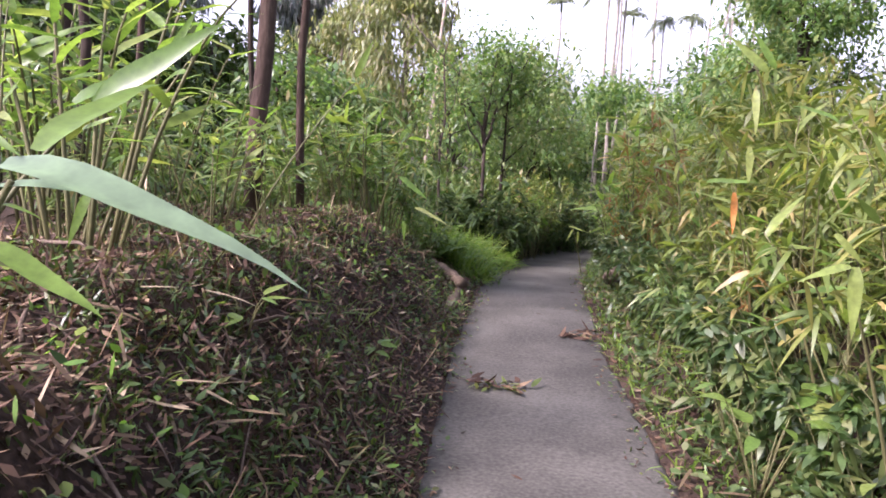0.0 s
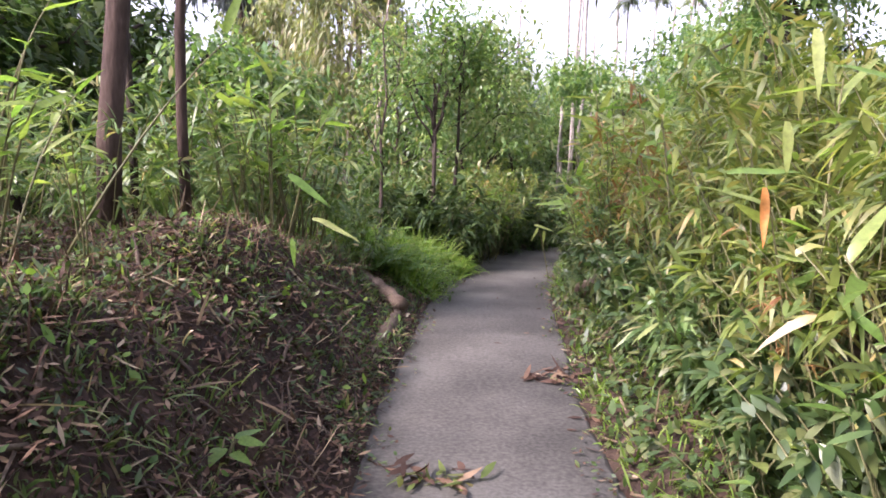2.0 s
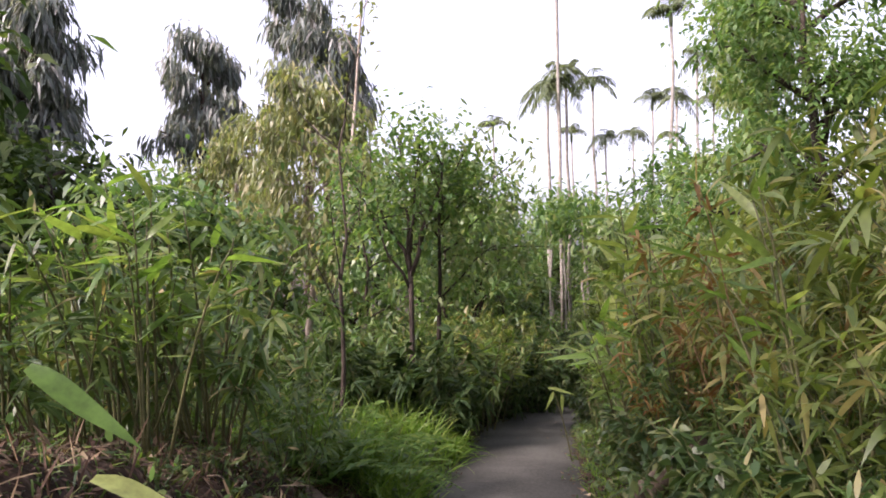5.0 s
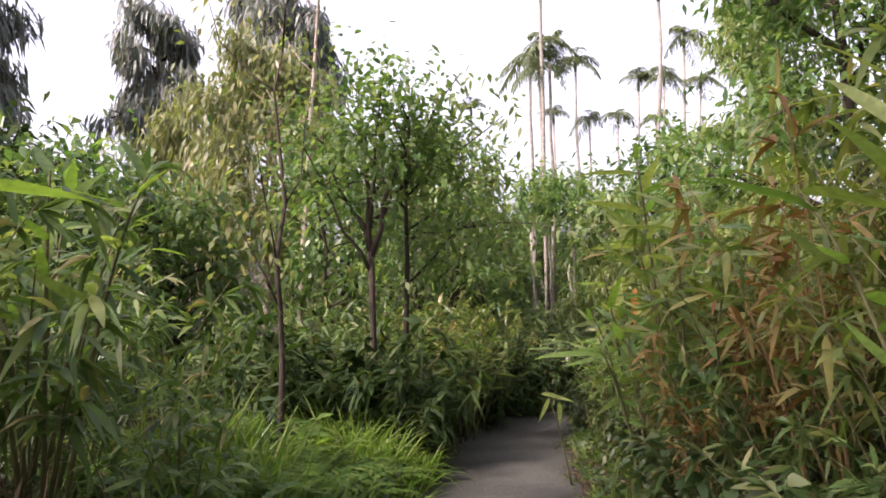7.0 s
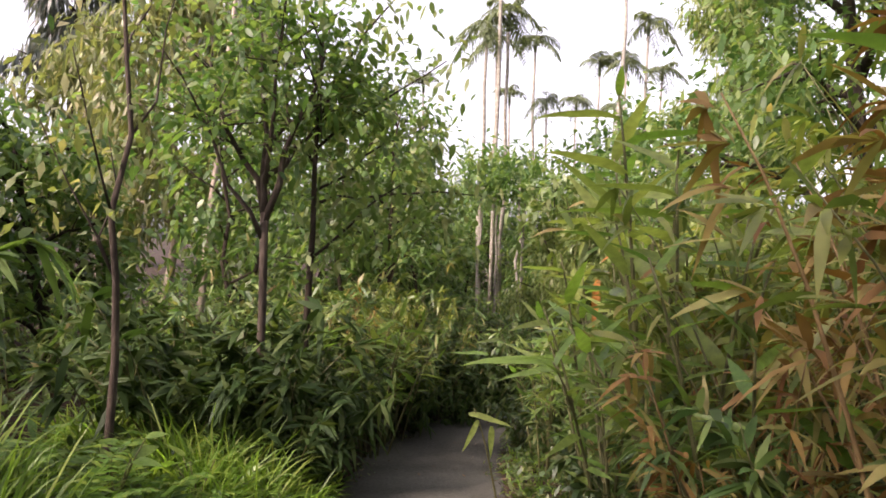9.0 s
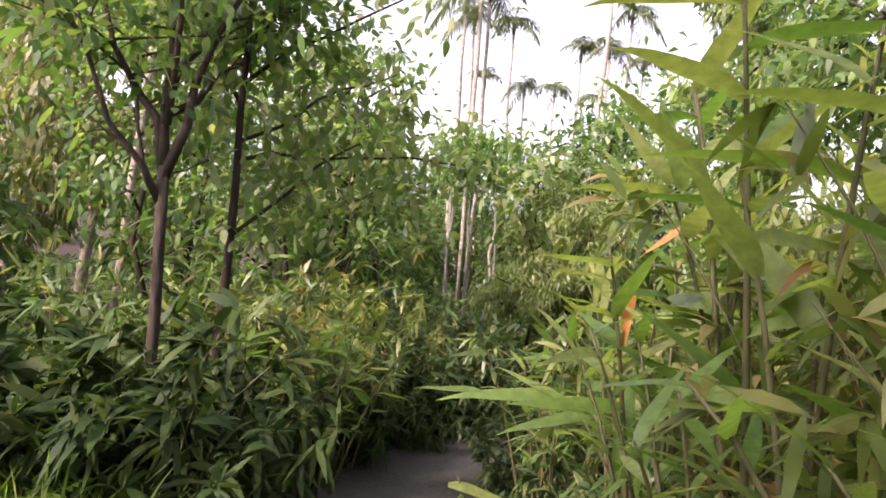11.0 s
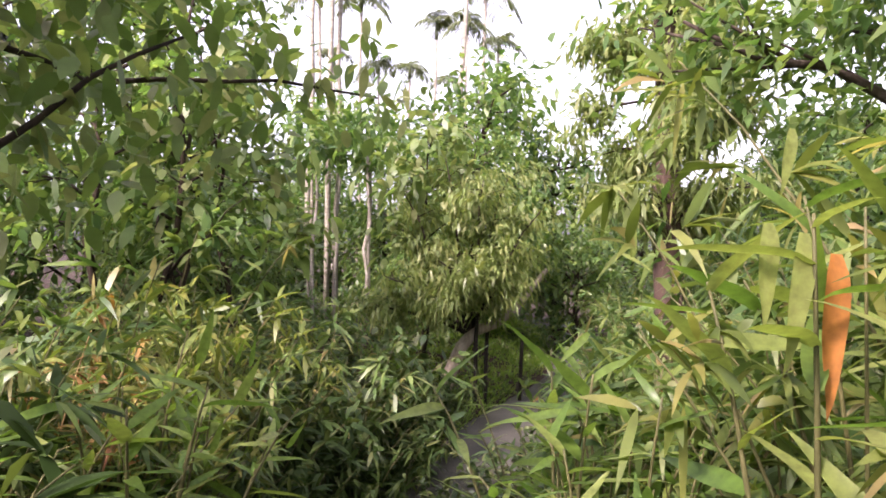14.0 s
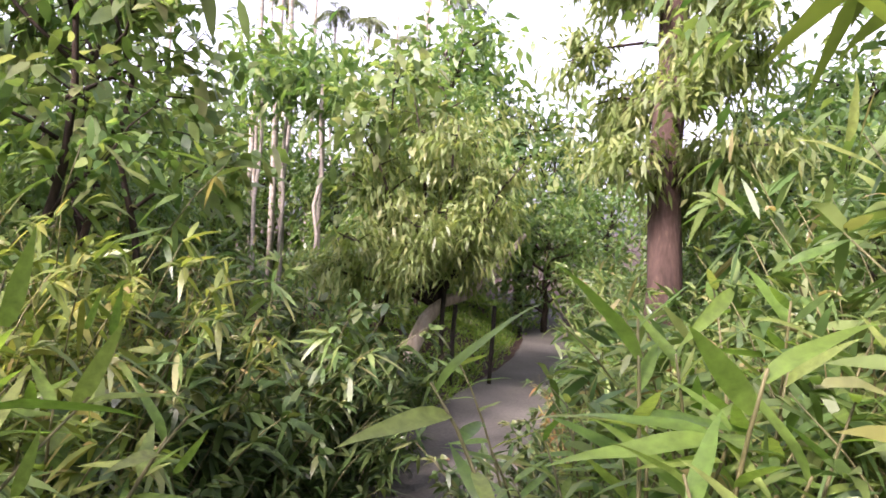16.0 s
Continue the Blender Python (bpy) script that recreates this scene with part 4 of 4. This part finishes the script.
x, y, d = scatter(4200, -2.6, 0.2, 0.6, 7.5, lambda x, y, d: (d < -0.58) & (d > -2.2) & (np.sin(x * 3.3 - y * 1.7) + np.sin(y * 4.1 + x) + rng.normal(0, 0.5, len(d)) > 0.2))
stuff("weeds", "fresh green creeping weeds in patches on the bank", "weeds", *lay_leaves(x, y, 0.05, 0.024, 0.08, OVATE, 0.6), M_FERN)
x, y, d = scatter(15000, 3.5, 16, 12.5, 30, lambda x, y, d: np.abs(d) > 1.3)
stuff("weeds", "tall leafy undergrowth covering the slope beyond the bend", "weeds", *lay_leaves(x, y, 0.2, 0.06, 0.35, SIMPLE, 0.8), M_BROAD)
x, y, d = scatter(5000, -12, 3.0, 14, 30, lambda x, y, d: d < -1.6)
stuff("weeds", "tall leafy undergrowth between the far trunks", "weeds", *lay_leaves(x, y, 0.26, 0.08, 0.4, SIMPLE, 0.8), M_BROAD)
# leaves lying on the concrete
x, y, d = scatter(1500, -.5, 4, 1, 15.5, lambda x, y, d: (np.abs(d) < 0.55) & (rng.uniform(0, 1, len(d)) < 0.1 + 0.6 * (np.abs(d) > 0.42)))
stuff("fallen_leaves", "scattered dry leaves lying on the concrete path", "fallen leaves", *lay_leaves(x, y, 0.06, 0.022, 0.012, OVATE, 0.08, 0.15, base_z(y) + 0.006), M_LITTER)


def leaf_pile(x0, y0, n, r, label, mat=M_LITTER):
    x, y = x0 + rng.normal(0, r, n), y0 + rng.normal(0, r * 0.45, n)
    stuff("leaf_pile", label, "leaf pile", *lay_leaves(x, y, 0.12, 0.028, 0.03, BLADE, 0.2, 0.2, base_z(y) + 0.008), mat)


leaf_pile(0.38, 4.5, 26, 0.11, "small heap of dry bamboo leaves on the path")
leaf_pile(0.42, 4.48, 22, 0.12, "small heap of yellowed bamboo leaves on the path", M_BAMBOO_Y)
leaf_pile(1.15, 5.95, 40, 0.12, "dark heap of twigs and leaves at the path edge")


def log_thing(name, label, a, b, r, mat):
    t = thing(name, label, "log", "logs", a)
    d = np.array(b) - np.array(a)
    pts = curve_pts((0, 0, 0), d, 0.02, 14, 0.004)
    part("wood", mesh_from("wood", *tube(pts, r * rng.uniform(0.7, 1.1, 14), 9), mat), t)


log_thing("log", "rotting brown log lying at the foot of the bank", (-0.5, 8.6, 0.16), (0.2, 7.35, 0.0), 0.075, M_CHIP)
log_thing("log", "split pale log lying along the path edge", (0.2, 7.6, -0.08), (0.03, 6.1, -0.04), 0.05, M_CHIP)
log_thing("log", "broken dry log lying among the edge weeds", (1.75, 8.0, 0.0), (2.3, 8.5, 0.16), 0.09, M_CHIP)
_tw = []
for i in range(700):
    x, y = rng.uniform(-2.8, 0.1), rng.uniform(1.0, 8.2)
    if path_offset(np.array([x]), np.array([y]))[0] > -0.6:
        continue
    a, ln = rng.uniform(0, 6.28), rng.uniform(0.08, 0.35)
    x2, y2 = x + math.cos(a) * ln, y + math.sin(a) * ln
    _tw.append(tube(curve_pts((x, y, gz(x, y) + 0.015), (x2, y2, gz(x2, y2) + 0.03), 0.015, 3), np.array([.004, .0035, .002]) * rng.uniform(0.7, 1.4), 4))
stuff("twigs", "thin dry twigs and roots strewn over the bank", "twigs", *join(_tw), M_CHIP)
for i in range(90):
    x, y = rng.uniform(-2.6, -0.2), rng.uniform(1.0, 8.0)
    if path_offset(np.array([x]), np.array([y]))[0] > -0.62:
        continue
    a = rng.uniform(0, 6.28)
    ln = rng.uniform(0.12, 0.5)
    t = thing("stick", "dry broken stick lying on the leaf litter", "stick", "sticks")
    x2, y2 = x + math.cos(a) * ln, y + math.sin(a) * ln
    pts = curve_pts((x, y, gz(x, y) + 0.02), (x2, y2, gz(x2, y2) + 0.03), 0.02, 4, 0.008)
    part("wood", mesh_from("wood", *tube(pts, np.array([.008, .007, .006, .004]) * rng.uniform(0.7, 1.5), 5), M_CHIP), t)

for x, y, h in [(4.85, 17.4, 1.0), (5.02, 17.5, 0.8), (5.5, 17.6, 0.85)]:
    t = thing("fence_post", "thin blackened wooden post standing in grass", "post", "fence posts", (x, y, gz(x, y) - 0.05))
    part("post", mesh_from("post", *tube(curve_pts((0, 0, 0), (0.02, 0, h), 0, 4, 0.006), np.full(4, 0.022), 7), M_POST), t)

# ---- near broad-leaved bamboo, each leaf on its own ----
def blade_mesh(name, mat, width=0.16, droop=0.25, fold=0.02, twist=0.0):
    """A blade one long, along +x, with a midrib fold and a slight wave."""
    V, F = [], []
    n = 9
    for i in range(n):
        t = i / (n - 1)
        w = width * 0.5 * (math.sin(math.pi * min(1, t * 0.96 + 0.04) ** 0.62) ** 0.9 if i < n - 1 else 0.01)
        z = -droop * t * t + 0.012 * math.sin(t * 9)
        a = twist * t
        V += [(t, -w * math.cos(a), z + fold * w * 10 - w * math.sin(a)), (t, 0, z), (t, w * math.cos(a), z + fold * w * 10 + w * math.sin(a))]
    for i in range(n - 1):
        for k in (0, 1):
            F.append([i * 3 + k, i * 3 + k + 1, i * 3 + k + 4, i * 3 + k + 3])
    me = mesh_from(name, V, F, mat)
    me["droop"] = droop
    return me


BIG = [blade_mesh("broad_leaf", M_BIG_G, w, d, 0.02, tw) for w, d, tw in ((0.17, 0.12, 0.2), (0.15, 0.35, -0.3), (0.19, 0.22, 0.1))]
# blades with the sheen painted into their colour
BLUE = [blade_mesh("sheen_leaf", M_BIG_B, w, d, 0.02, tw) for w, d, tw in ((0.15, 0.3, -0.3), (0.13, 0.15, 0.2))]
PALE = [blade_mesh("pale_leaf", M_BIG_Y, 0.2, 0.15), blade_mesh("pale_leaf", M_BIG_Y, 0.17, 0.3, 0.02, 0.3)]
RUST = blade_mesh("rust_leaf", M_ORANGE, 0.16, 0.1, 0.03, 0.4)


def leaf_at(me, base, tip, parent, face=None):
    """One leaf from base to tip; face is the way its upper side looks."""
    b, d = Vector(base), Vector(tip) - Vector(base)
    ln = d.length
    xax = d.normalized()
    upv = Vector(face) if face else Vector((rng.normal(0, .4), rng.normal(0, .4), 1))
    yax = upv.cross(xax)
    yax = yax.normalized() if yax.length > 1e-4 else Vector((0, 1, 0))
    zax = xax.cross(yax)
    m = Matrix((xax, yax, zax)).transposed().to_4x4()
    ob = new("leaf", me)
    ob.parent = parent
    ob.matrix_basis = Matrix.Translation(b) @ m @ Matrix.Rotation(-math.atan(me["droop"]), 4, "Y") @ Matrix.Scale(ln / math.hypot(1, me["droop"]), 4)
    return ob


def broad_bamboo(canes, height, spread, per, ln, pale=0.08):
    t = thing("broad_leaved_bamboo", "broad-leaved green bamboo with long fresh blades near the path", "bamboo", "broad-leaved bamboo")
    for c in range(canes):
        a = rng.uniform(0, 6.28)
        tip = np.array([math.cos(a) * spread * rng.uniform(.3, 1), math.sin(a) * spread * rng.uniform(.3, 1), height * rng.uniform(0.65, 1.05)])
        pts = curve_pts((tip[0] * .2, tip[1] * .2, -0.05), tip, 0.12 * height, 7)
        part("cane", mesh_from("cane", *tube(pts, np.linspace(0.009, 0.003, 7), 6), M_CANE), t)
        for k in range(per):
            f = 0.35 + 0.65 * (k + 0.6) / per
            p = np.array([np.interp(f, np.linspace(0, 1, 7), pts[:, i]) for i in range(3)])
            aa = k * 2.6 + rng.uniform(-.5, .5)
            d = np.array([math.cos(aa), math.sin(aa), rng.uniform(-0.3, 0.9)])
            me = PALE[rng.integers(2)] if rng.uniform() < pale else BIG[rng.integers(3)]
            leaf_at(me, p, p + unit(d) * ln * rng.uniform(0.65, 1.2), t)
    return t


_bb = [broad_bamboo(4, 1.25, 0.5, 8, 0.25), broad_bamboo(4, 1.25, 0.5, 8, 0.25, 0.2), broad_bamboo(3, 1.2, 0.4, 8, 0.22), broad_bamboo(4, 1.25, 0.42, 9, 0.25, 0.6)]
for x, y, s, k in [(-1.35, 1.5, .85, 0), (-1.5, 2.5, .9, 1), (-1.75, 3.5, .9, 2), (-1.15, 4.9, .6, 2), (-.75, 7.2, 1, 0), (-.85, 7.7, 1.05, 1), (-1.4, 7.3, 1.0, 2), 
                   (2.4, 10.35, 1.3, 3), (2.75, 11.3, 1.15, 3), (2.7, 12.3, 1.0, 0), (2.55, 11.8, .9, 2), (2.35, 9.4, 1.3, 3), (2.5, 9.9, 1.7, 3), (2.8, 10.2, 1.45, 3), (3.1, 12.5, .95, 0), (2.9, 10.5, 1.6, 2), (3.4, 11.6, 1.15, 1),
                   (1.0, 12.75, .95, 0), (1.35, 13.3, 1.0, 2), (.75, 12.2, .8, 1), (.45, 11.6, .7, 0), (2.05, 3.6, 1.1, 0), (2.0, 2.5, 1.0, 2), (2.15, 5.0, 1.3, 1), (2.3, 7.0, 1.3, 1), (2.2, 6.0, 1.0, 2)]:
    put(_bb[k], x, y, s)
_bx = [broad_bamboo(7, 1.15, 0.62, 10, 0.21, 0.06), broad_bamboo(7, 1.1, 0.6, 10, 0.2, 0.12)]
for x, y, s, k in [(2.95, 12.6, .8, 0), (3.25, 13.05, .8, 1), (3.65, 13.3, .8, 0), (2.75, 12.0, .85, 1), (3.5, 12.8, 1.0, 0), (4.1, 13.7, .8, 1), (2.85, 11.3, .75, 0), (1.15, 12.95, .85, 0), (1.5, 13.4, .85, 1), (.85, 12.5, .8, 1), (1.9, 14.0, .75, 0), (-.6, 7.9, 1.15, 0), (-.9, 8.4, 1.3, 1), (1.4, 12.95, 1.05, 0), (1.5, 13.25, 1.0, 1), (1.65, 13.6, .95, 0), (2.85, 12.3, .9, 0), (3.1, 13.0, .8, 1), (3.35, 13.5, .85, 1), (3.7, 12.9, 1.1, 1), 
                   (-1.45, 3.0, 1.25, 0), (-1.9, 3.7, 1.3, 1), (-1.35, 4.4, .8, 1), (-2.5, 4.6, 1.4, 0), (-2.0, 5.3, 1.1, 1), (-.95, 7.5, 1.05, 0), (-1.6, 8.2, 1.1, 1), (2.35, 8.9, 1.2, 1), (2.3, 9.8, 1.1, 0)]:
    put(_bx[k], x, y, s)
discard(*_bb, *_bx)


def spray(label, base, knot, blades):
    """A single cane from the ground to a knot with given blades."""
    t = thing("bamboo_spray", label, "bamboo", "bamboo sprays", base)
    k = np.array(knot) - np.array(base)
    part("cane", mesh_from("cane", *tube(curve_pts((0, 0, -0.03), k, 0.08, 7), np.linspace(0.008, 0.003, 7), 6), M_CANE), t)
    for me, b, e, face in blades:
        leaf_at(me, np.array(b) - np.array(base), np.array(e) - np.array(base), t, face)


OVAL = [blade_mesh("oval_leaf", M_BIG_G, w, 0.2, 0.015, 0.1) for w in (0.5, 0.42)]


def broad_weed(x, y, height, n, ln):
    t = thing("broad_leaved_weed", "low weed with broad light green leaves beside the path", "weed", "broad-leaved weeds", (x, y, gz(x, y) - 0.02))
    for i in range(n):
        a = i * 2.4 + rng.uniform(-.3, .3)
        tip = np.array([math.cos(a) * 0.4, math.sin(a) * 0.4, 1.0]) * height * rng.uniform(0.55, 1.0)
        part("stalk", mesh_from("stalk", *tube(curve_pts((0, 0, 0), tip, 0.03, 4), np.array([.004, .0035, .003, .002]), 5), M_CANE), t)
        leaf_at(OVAL[i % 2], tip, tip + np.array([math.cos(a), math.sin(a), rng.uniform(-.3, .3)]) * ln * rng.uniform(0.7, 1.2), t)


for x, y, hh, n, ln in [(1.35, 3.0, .5, 9, .16), (1.6, 2.6, .6, 9, .15), (1.25, 2.2, .35, 8, .14), (1.75, 3.5, .7, 9, .14), (1.55, 4.2, .5, 8, .13), (1.45, 3.6, .4, 8, .13), (1.9, 5.2, .6, 8, .14), (-.35, 4.0, .12, 6, .1),
                        (-.75, 2.9, .2, 6, .1), (.05, 10.2, .35, 8, .14), (.35, 10.6, .3, 8, .13), (2.5, 8.6, .5, 8, .13), (2.1, 7.4, .5, 8, .13)]:
    broad_weed(x, y, hh, n, ln)

spray('long arching green bamboo leaf leaning over the bank', (-0.72, 0.55, gz(-0.72, 0.55)), (-0.35, 0.62, 1.44),
      [(BLUE[0], (-0.345, 0.6, 1.455), (-0.1, 0.57, 1.37), (0, -0.5, 1)),
       (BLUE[1], (-0.36, 0.62, 1.435), (-0.24, 0.66, 1.425), (0, -0.3, 1)),
       (BIG[0], (-0.38, 0.61, 1.49), (-0.33, 0.6, 1.46), (0.3, -0.8, 0.6)),
       (BIG[1], (-0.36, 0.62, 1.42), (-0.32, 0.61, 1.41), (0, -0.3, 1)),
       (BIG[2], (-0.37, 0.7, 1.46), (-0.32, 0.87, 1.53), (0, -0.3, 1)),
       (BIG[0], (-0.37, 0.61, 1.39), (-0.26, 0.58, 1.34), (0, -0.3, 1))])

spray('bamboo twig with green blades above the bank', (-1.0, 1.3, gz(-1.0, 1.3)), (-0.69, 1.52, 1.5),
      [(BIG[0], (-0.69, 1.52, 1.51), (-0.44, 1.55, 1.68), (0, -1, 0.5)),
       (BIG[0], (-0.71, 1.51, 1.46), (-0.64, 1.52, 1.49), (0, -0.6, 0.8)),
       (BIG[0], (-0.55, 1.54, 1.61), (-0.5, 1.55, 1.7), (0, -1, 0.3)),
       (BIG[2], (-0.73, 1.52, 1.51), (-0.58, 1.63, 1.59), (0, -0.6, 0.8)),
       (BIG[2], (-0.69, 1.49, 1.34), (-0.73, 1.48, 1.23), (0, -1, 0.1))])

spray('tall bamboo twig with an upright green blade', (-1.3, 4.9, gz(-1.3, 4.9)), (-0.65, 5.31, 1.76),
      [(BIG[2], (-0.64, 5.31, 1.81), (-0.53, 5.3, 2.05), (0, -1, 0.2)),
       (BIG[1], (-0.73, 5.32, 1.77), (-0.57, 5.31, 1.77), (0, -0.3, 1)),
       (BIG[1], (-0.69, 5.32, 1.61), (-0.59, 5.31, 1.62), (0, -0.3, 1)),
       (BIG[0], (-0.61, 5.31, 1.53), (-0.47, 5.3, 1.48), (0, -0.3, 1)),
       (BIG[0], (-0.31, 5.09, 1.16), (-0.11, 5.08, 1.01), (0.3, -0.8, 0.6)),
       (PALE[0], (-0.2, 5.09, 0.96), (0.03, 5.07, 0.85), (0, -0.3, 1)),
       (BIG[2], (-0.26, 4.89, 0.89), (-0.25, 4.89, 0.76), (0, -1, 0.1))])

spray('bamboo twig with a hanging orange dry leaf', (2.05, 4.8, gz(2.05, 4.8)), (1.76, 4.73, 1.23),
      [(RUST, (1.76, 4.73, 1.19), (1.76, 4.69, 0.93), (0, -1, 0.1)),
       (PALE[0], (1.8, 4.67, 1.47), (1.8, 4.63, 1.23), (0, -1, 0.1)),
       (PALE[1], (1.55, 4.02, 1.76), (1.56, 3.98, 1.53), (-0.3, -1, 0.1)),
       (BIG[0], (1.56, 4.65, 1.25), (1.87, 4.63, 1.26), (0, -0.4, 1))])

spray('pale hanging bamboo leaves beside the path', (1.95, 10.6, gz(1.95, 10.6)), (1.74, 10.47, 0.27),
      [(PALE[0], (1.71, 10.47, 0.24), (1.95, 10.45, 0.17), (0, -0.5, 1)),
       (PALE[1], (1.76, 10.47, 0.21), (1.68, 10.47, 0.04), (0, -1, 0.2)),
       (PALE[0], (1.83, 10.46, 0.18), (1.83, 10.46, 0.01), (0, -1, 0.2)),
       (BIG[0], (1.8, 10.46, 0.55), (1.57, 10.48, 0.55), (0, -0.4, 1))])

spray('bamboo branch with pale hanging leaves and one orange leaf', (2.95, 11.35, gz(2.95, 11.35)), (2.78, 11.25, 1.03),
      [(RUST, (2.67, 11.23, 0.93), (2.65, 11.23, 0.59), (-0.3, -1, 0.1)),
       (PALE[0], (2.53, 11.27, 0.99), (2.52, 11.27, 0.77), (-0.3, -1, 0.1)),
       (PALE[1], (2.56, 11.21, 0.97), (2.52, 11.22, 0.69), (-0.3, -1, 0.1)),
       (PALE[0], (2.58, 11.26, 1.18), (2.55, 11.26, 1.04), (-0.2, -1, 0.2)),
       (RUST, (2.78, 10.99, 1.17), (2.61, 11.04, 1.03), (-0.3, -0.6, 0.6))])

spray('leaning bamboo branch with large upright yellow-green blades', (2.75, 10.5, gz(2.75, 10.5)), (2.59, 10.37, 1.15),
      [(PALE[0], (2.37, 10.38, 1.28), (2.18, 10.43, 1.5), (-0.3, -1, 0.2)),
       (BIG[2], (2.41, 10.37, 1.26), (2.31, 10.4, 1.58), (-0.3, -1, 0.2)),
       (BIG[2], (2.45, 10.36, 1.27), (2.46, 10.36, 1.49), (-0.3, -1, 0.2)),
       (PALE[1], (2.43, 10.36, 1.24), (2.14, 10.44, 1.13), (-0.3, -0.4, 1)),
       (BIG[2], (2.45, 10.36, 1.24), (2.59, 10.32, 1.02), (-0.3, -0.6, 0.8)),
       (BIG[0], (2.43, 10.36, 1.16), (2.23, 10.42, 1.05), (-0.2, -0.4, 1))])

spray('low bamboo spray with long pointed green blades over the path edge', (2.75, 12.45, gz(2.75, 12.45)), (2.72, 12.18, 0.41),
      [(BIG[0], (2.67, 12.16, 0.42), (2.39, 12.24, 0.38), (0, -0.4, 1)),
       (BIG[2], (2.7, 12.19, 0.41), (2.57, 12.43, 0.4), (0, -0.4, 1)),
       (BIG[0], (2.67, 12.15, 0.39), (2.51, 12.18, 0.38), (0, -0.3, 1)),
       (BIG[2], (2.68, 12.15, 0.42), (2.71, 12.07, 0.33), (0, -1, 0.4)),
       (BIG[1], (2.72, 12.18, 0.43), (2.69, 12.31, 0.49), (0, -0.4, 1)),
       (BIG[0], (2.76, 12.23, 0.66), (2.64, 12.23, 0.56), (0, -0.8, 0.5)),
       (BIG[1], (2.8, 12.21, 0.61), (2.9, 12.09, 0.56), (0, -0.5, 1)),
       (BIG[0], (2.89, 12.22, 0.71), (2.99, 12.17, 0.76), (0, -0.6, 0.8)),
       (PALE[1], (2.81, 12.16, 0.92), (2.85, 12.02, 0.86), (0, -0.4, 1)),
       (BIG[2], (2.79, 12.05, 0.91), (2.8, 12.05, 1.02), (-0.2, -1, 0.2))])

spray('low bamboo spray with long blades beside the path', (2.6, 10.6, gz(2.6, 10.6)), (2.28, 10.81, 0.43),
      [(BIG[1], (2.27, 10.82, 0.44), (1.75, 10.96, 0.41), (0, -0.5, 1)),
       (BIG[0], (2.25, 10.82, 0.44), (1.99, 10.99, 0.55), (0, -0.5, 1)),
       (BIG[0], (2.33, 10.7, 0.57), (2.26, 10.72, 0.7), (0, -1, 0.3)),
       (BIG[2], (2.17, 10.43, 0.48), (1.84, 10.41, 0.42), (0, -0.4, 1)),
       (BIG[2], (2.34, 10.38, 0.55), (2.3, 10.4, 0.67), (0, -1, 0.3)),
       (BIG[2], (2.34, 10.38, 0.55), (2.4, 10.37, 0.7), (0, -1, 0.3)),
       (BIG[0], (2.35, 10.38, 0.53), (2.46, 10.35, 0.63), (0, -1, 0.3)),
       (BIG[1], (2.03, 10.26, 0.48), (2.16, 10.22, 0.45), (0, -0.4, 1))])

spray('green bamboo stem with upright lit blades', (1.05, 12.55, gz(1.05, 12.55)), (1.78, 13.0, 0.36),
      [(BIG[2], (1.75, 13.01, 0.34), (1.84, 12.97, 0.53), (0.2, -1, 0.2)),
       (BIG[2], (1.62, 12.97, 0.51), (1.67, 12.96, 0.71), (0.2, -1, 0.2)),
       (BIG[0], (1.77, 13.12, 0.48), (1.8, 13.11, 0.57), (0.2, -1, 0.2)),
       (BIG[0], (1.82, 13.09, 0.47), (1.84, 13.09, 0.59), (0.2, -1, 0.2)),
       (BIG[1], (1.77, 13.0, 0.34), (1.97, 12.9, 0.36), (0.1, -0.4, 1)),
       (BIG[2], (1.65, 12.83, 0.22), (1.69, 12.82, 0.35), (0.2, -1, 0.2)),
       (BIG[0], (1.97, 13.12, 0.14), (2.04, 13.09, 0.25), (0.2, -1, 0.2)),
       (BIG[1], (1.86, 13.07, 0.4), (1.98, 13.01, 0.41), (0.2, -0.4, 1)),
       (BIG[0], (1.83, 13.32, 0.66), (1.96, 13.26, 0.71), (0.2, -0.5, 1)),
       (PALE[0], (1.93, 13.5, 0.82), (1.85, 13.54, 0.87), (0.2, -0.7, 0.8))])

spray('bamboo twig with pale hanging leaves at the path edge', (1.35, 1.9, gz(1.35, 1.9)), (0.89, 1.68, 1.24),
      [(PALE[0], (0.91, 1.68, 1.24), (0.91, 1.66, 1.08), (-0.3, -1, 0.1)),
       (PALE[1], (0.86, 1.69, 1.31), (0.93, 1.68, 1.24), (-0.3, -1, 0.3)),
       (BIG[2], (0.9, 1.68, 1.24), (0.78, 1.67, 1.2), (-0.2, -0.6, 1)),
       (BIG[0], (0.9, 2.26, 1.7), (0.78, 2.28, 1.8), (-0.2, -1, 0.3)),
       (BIG[0], (0.92, 2.26, 1.71), (0.85, 2.28, 1.82), (-0.2, -1, 0.3))])
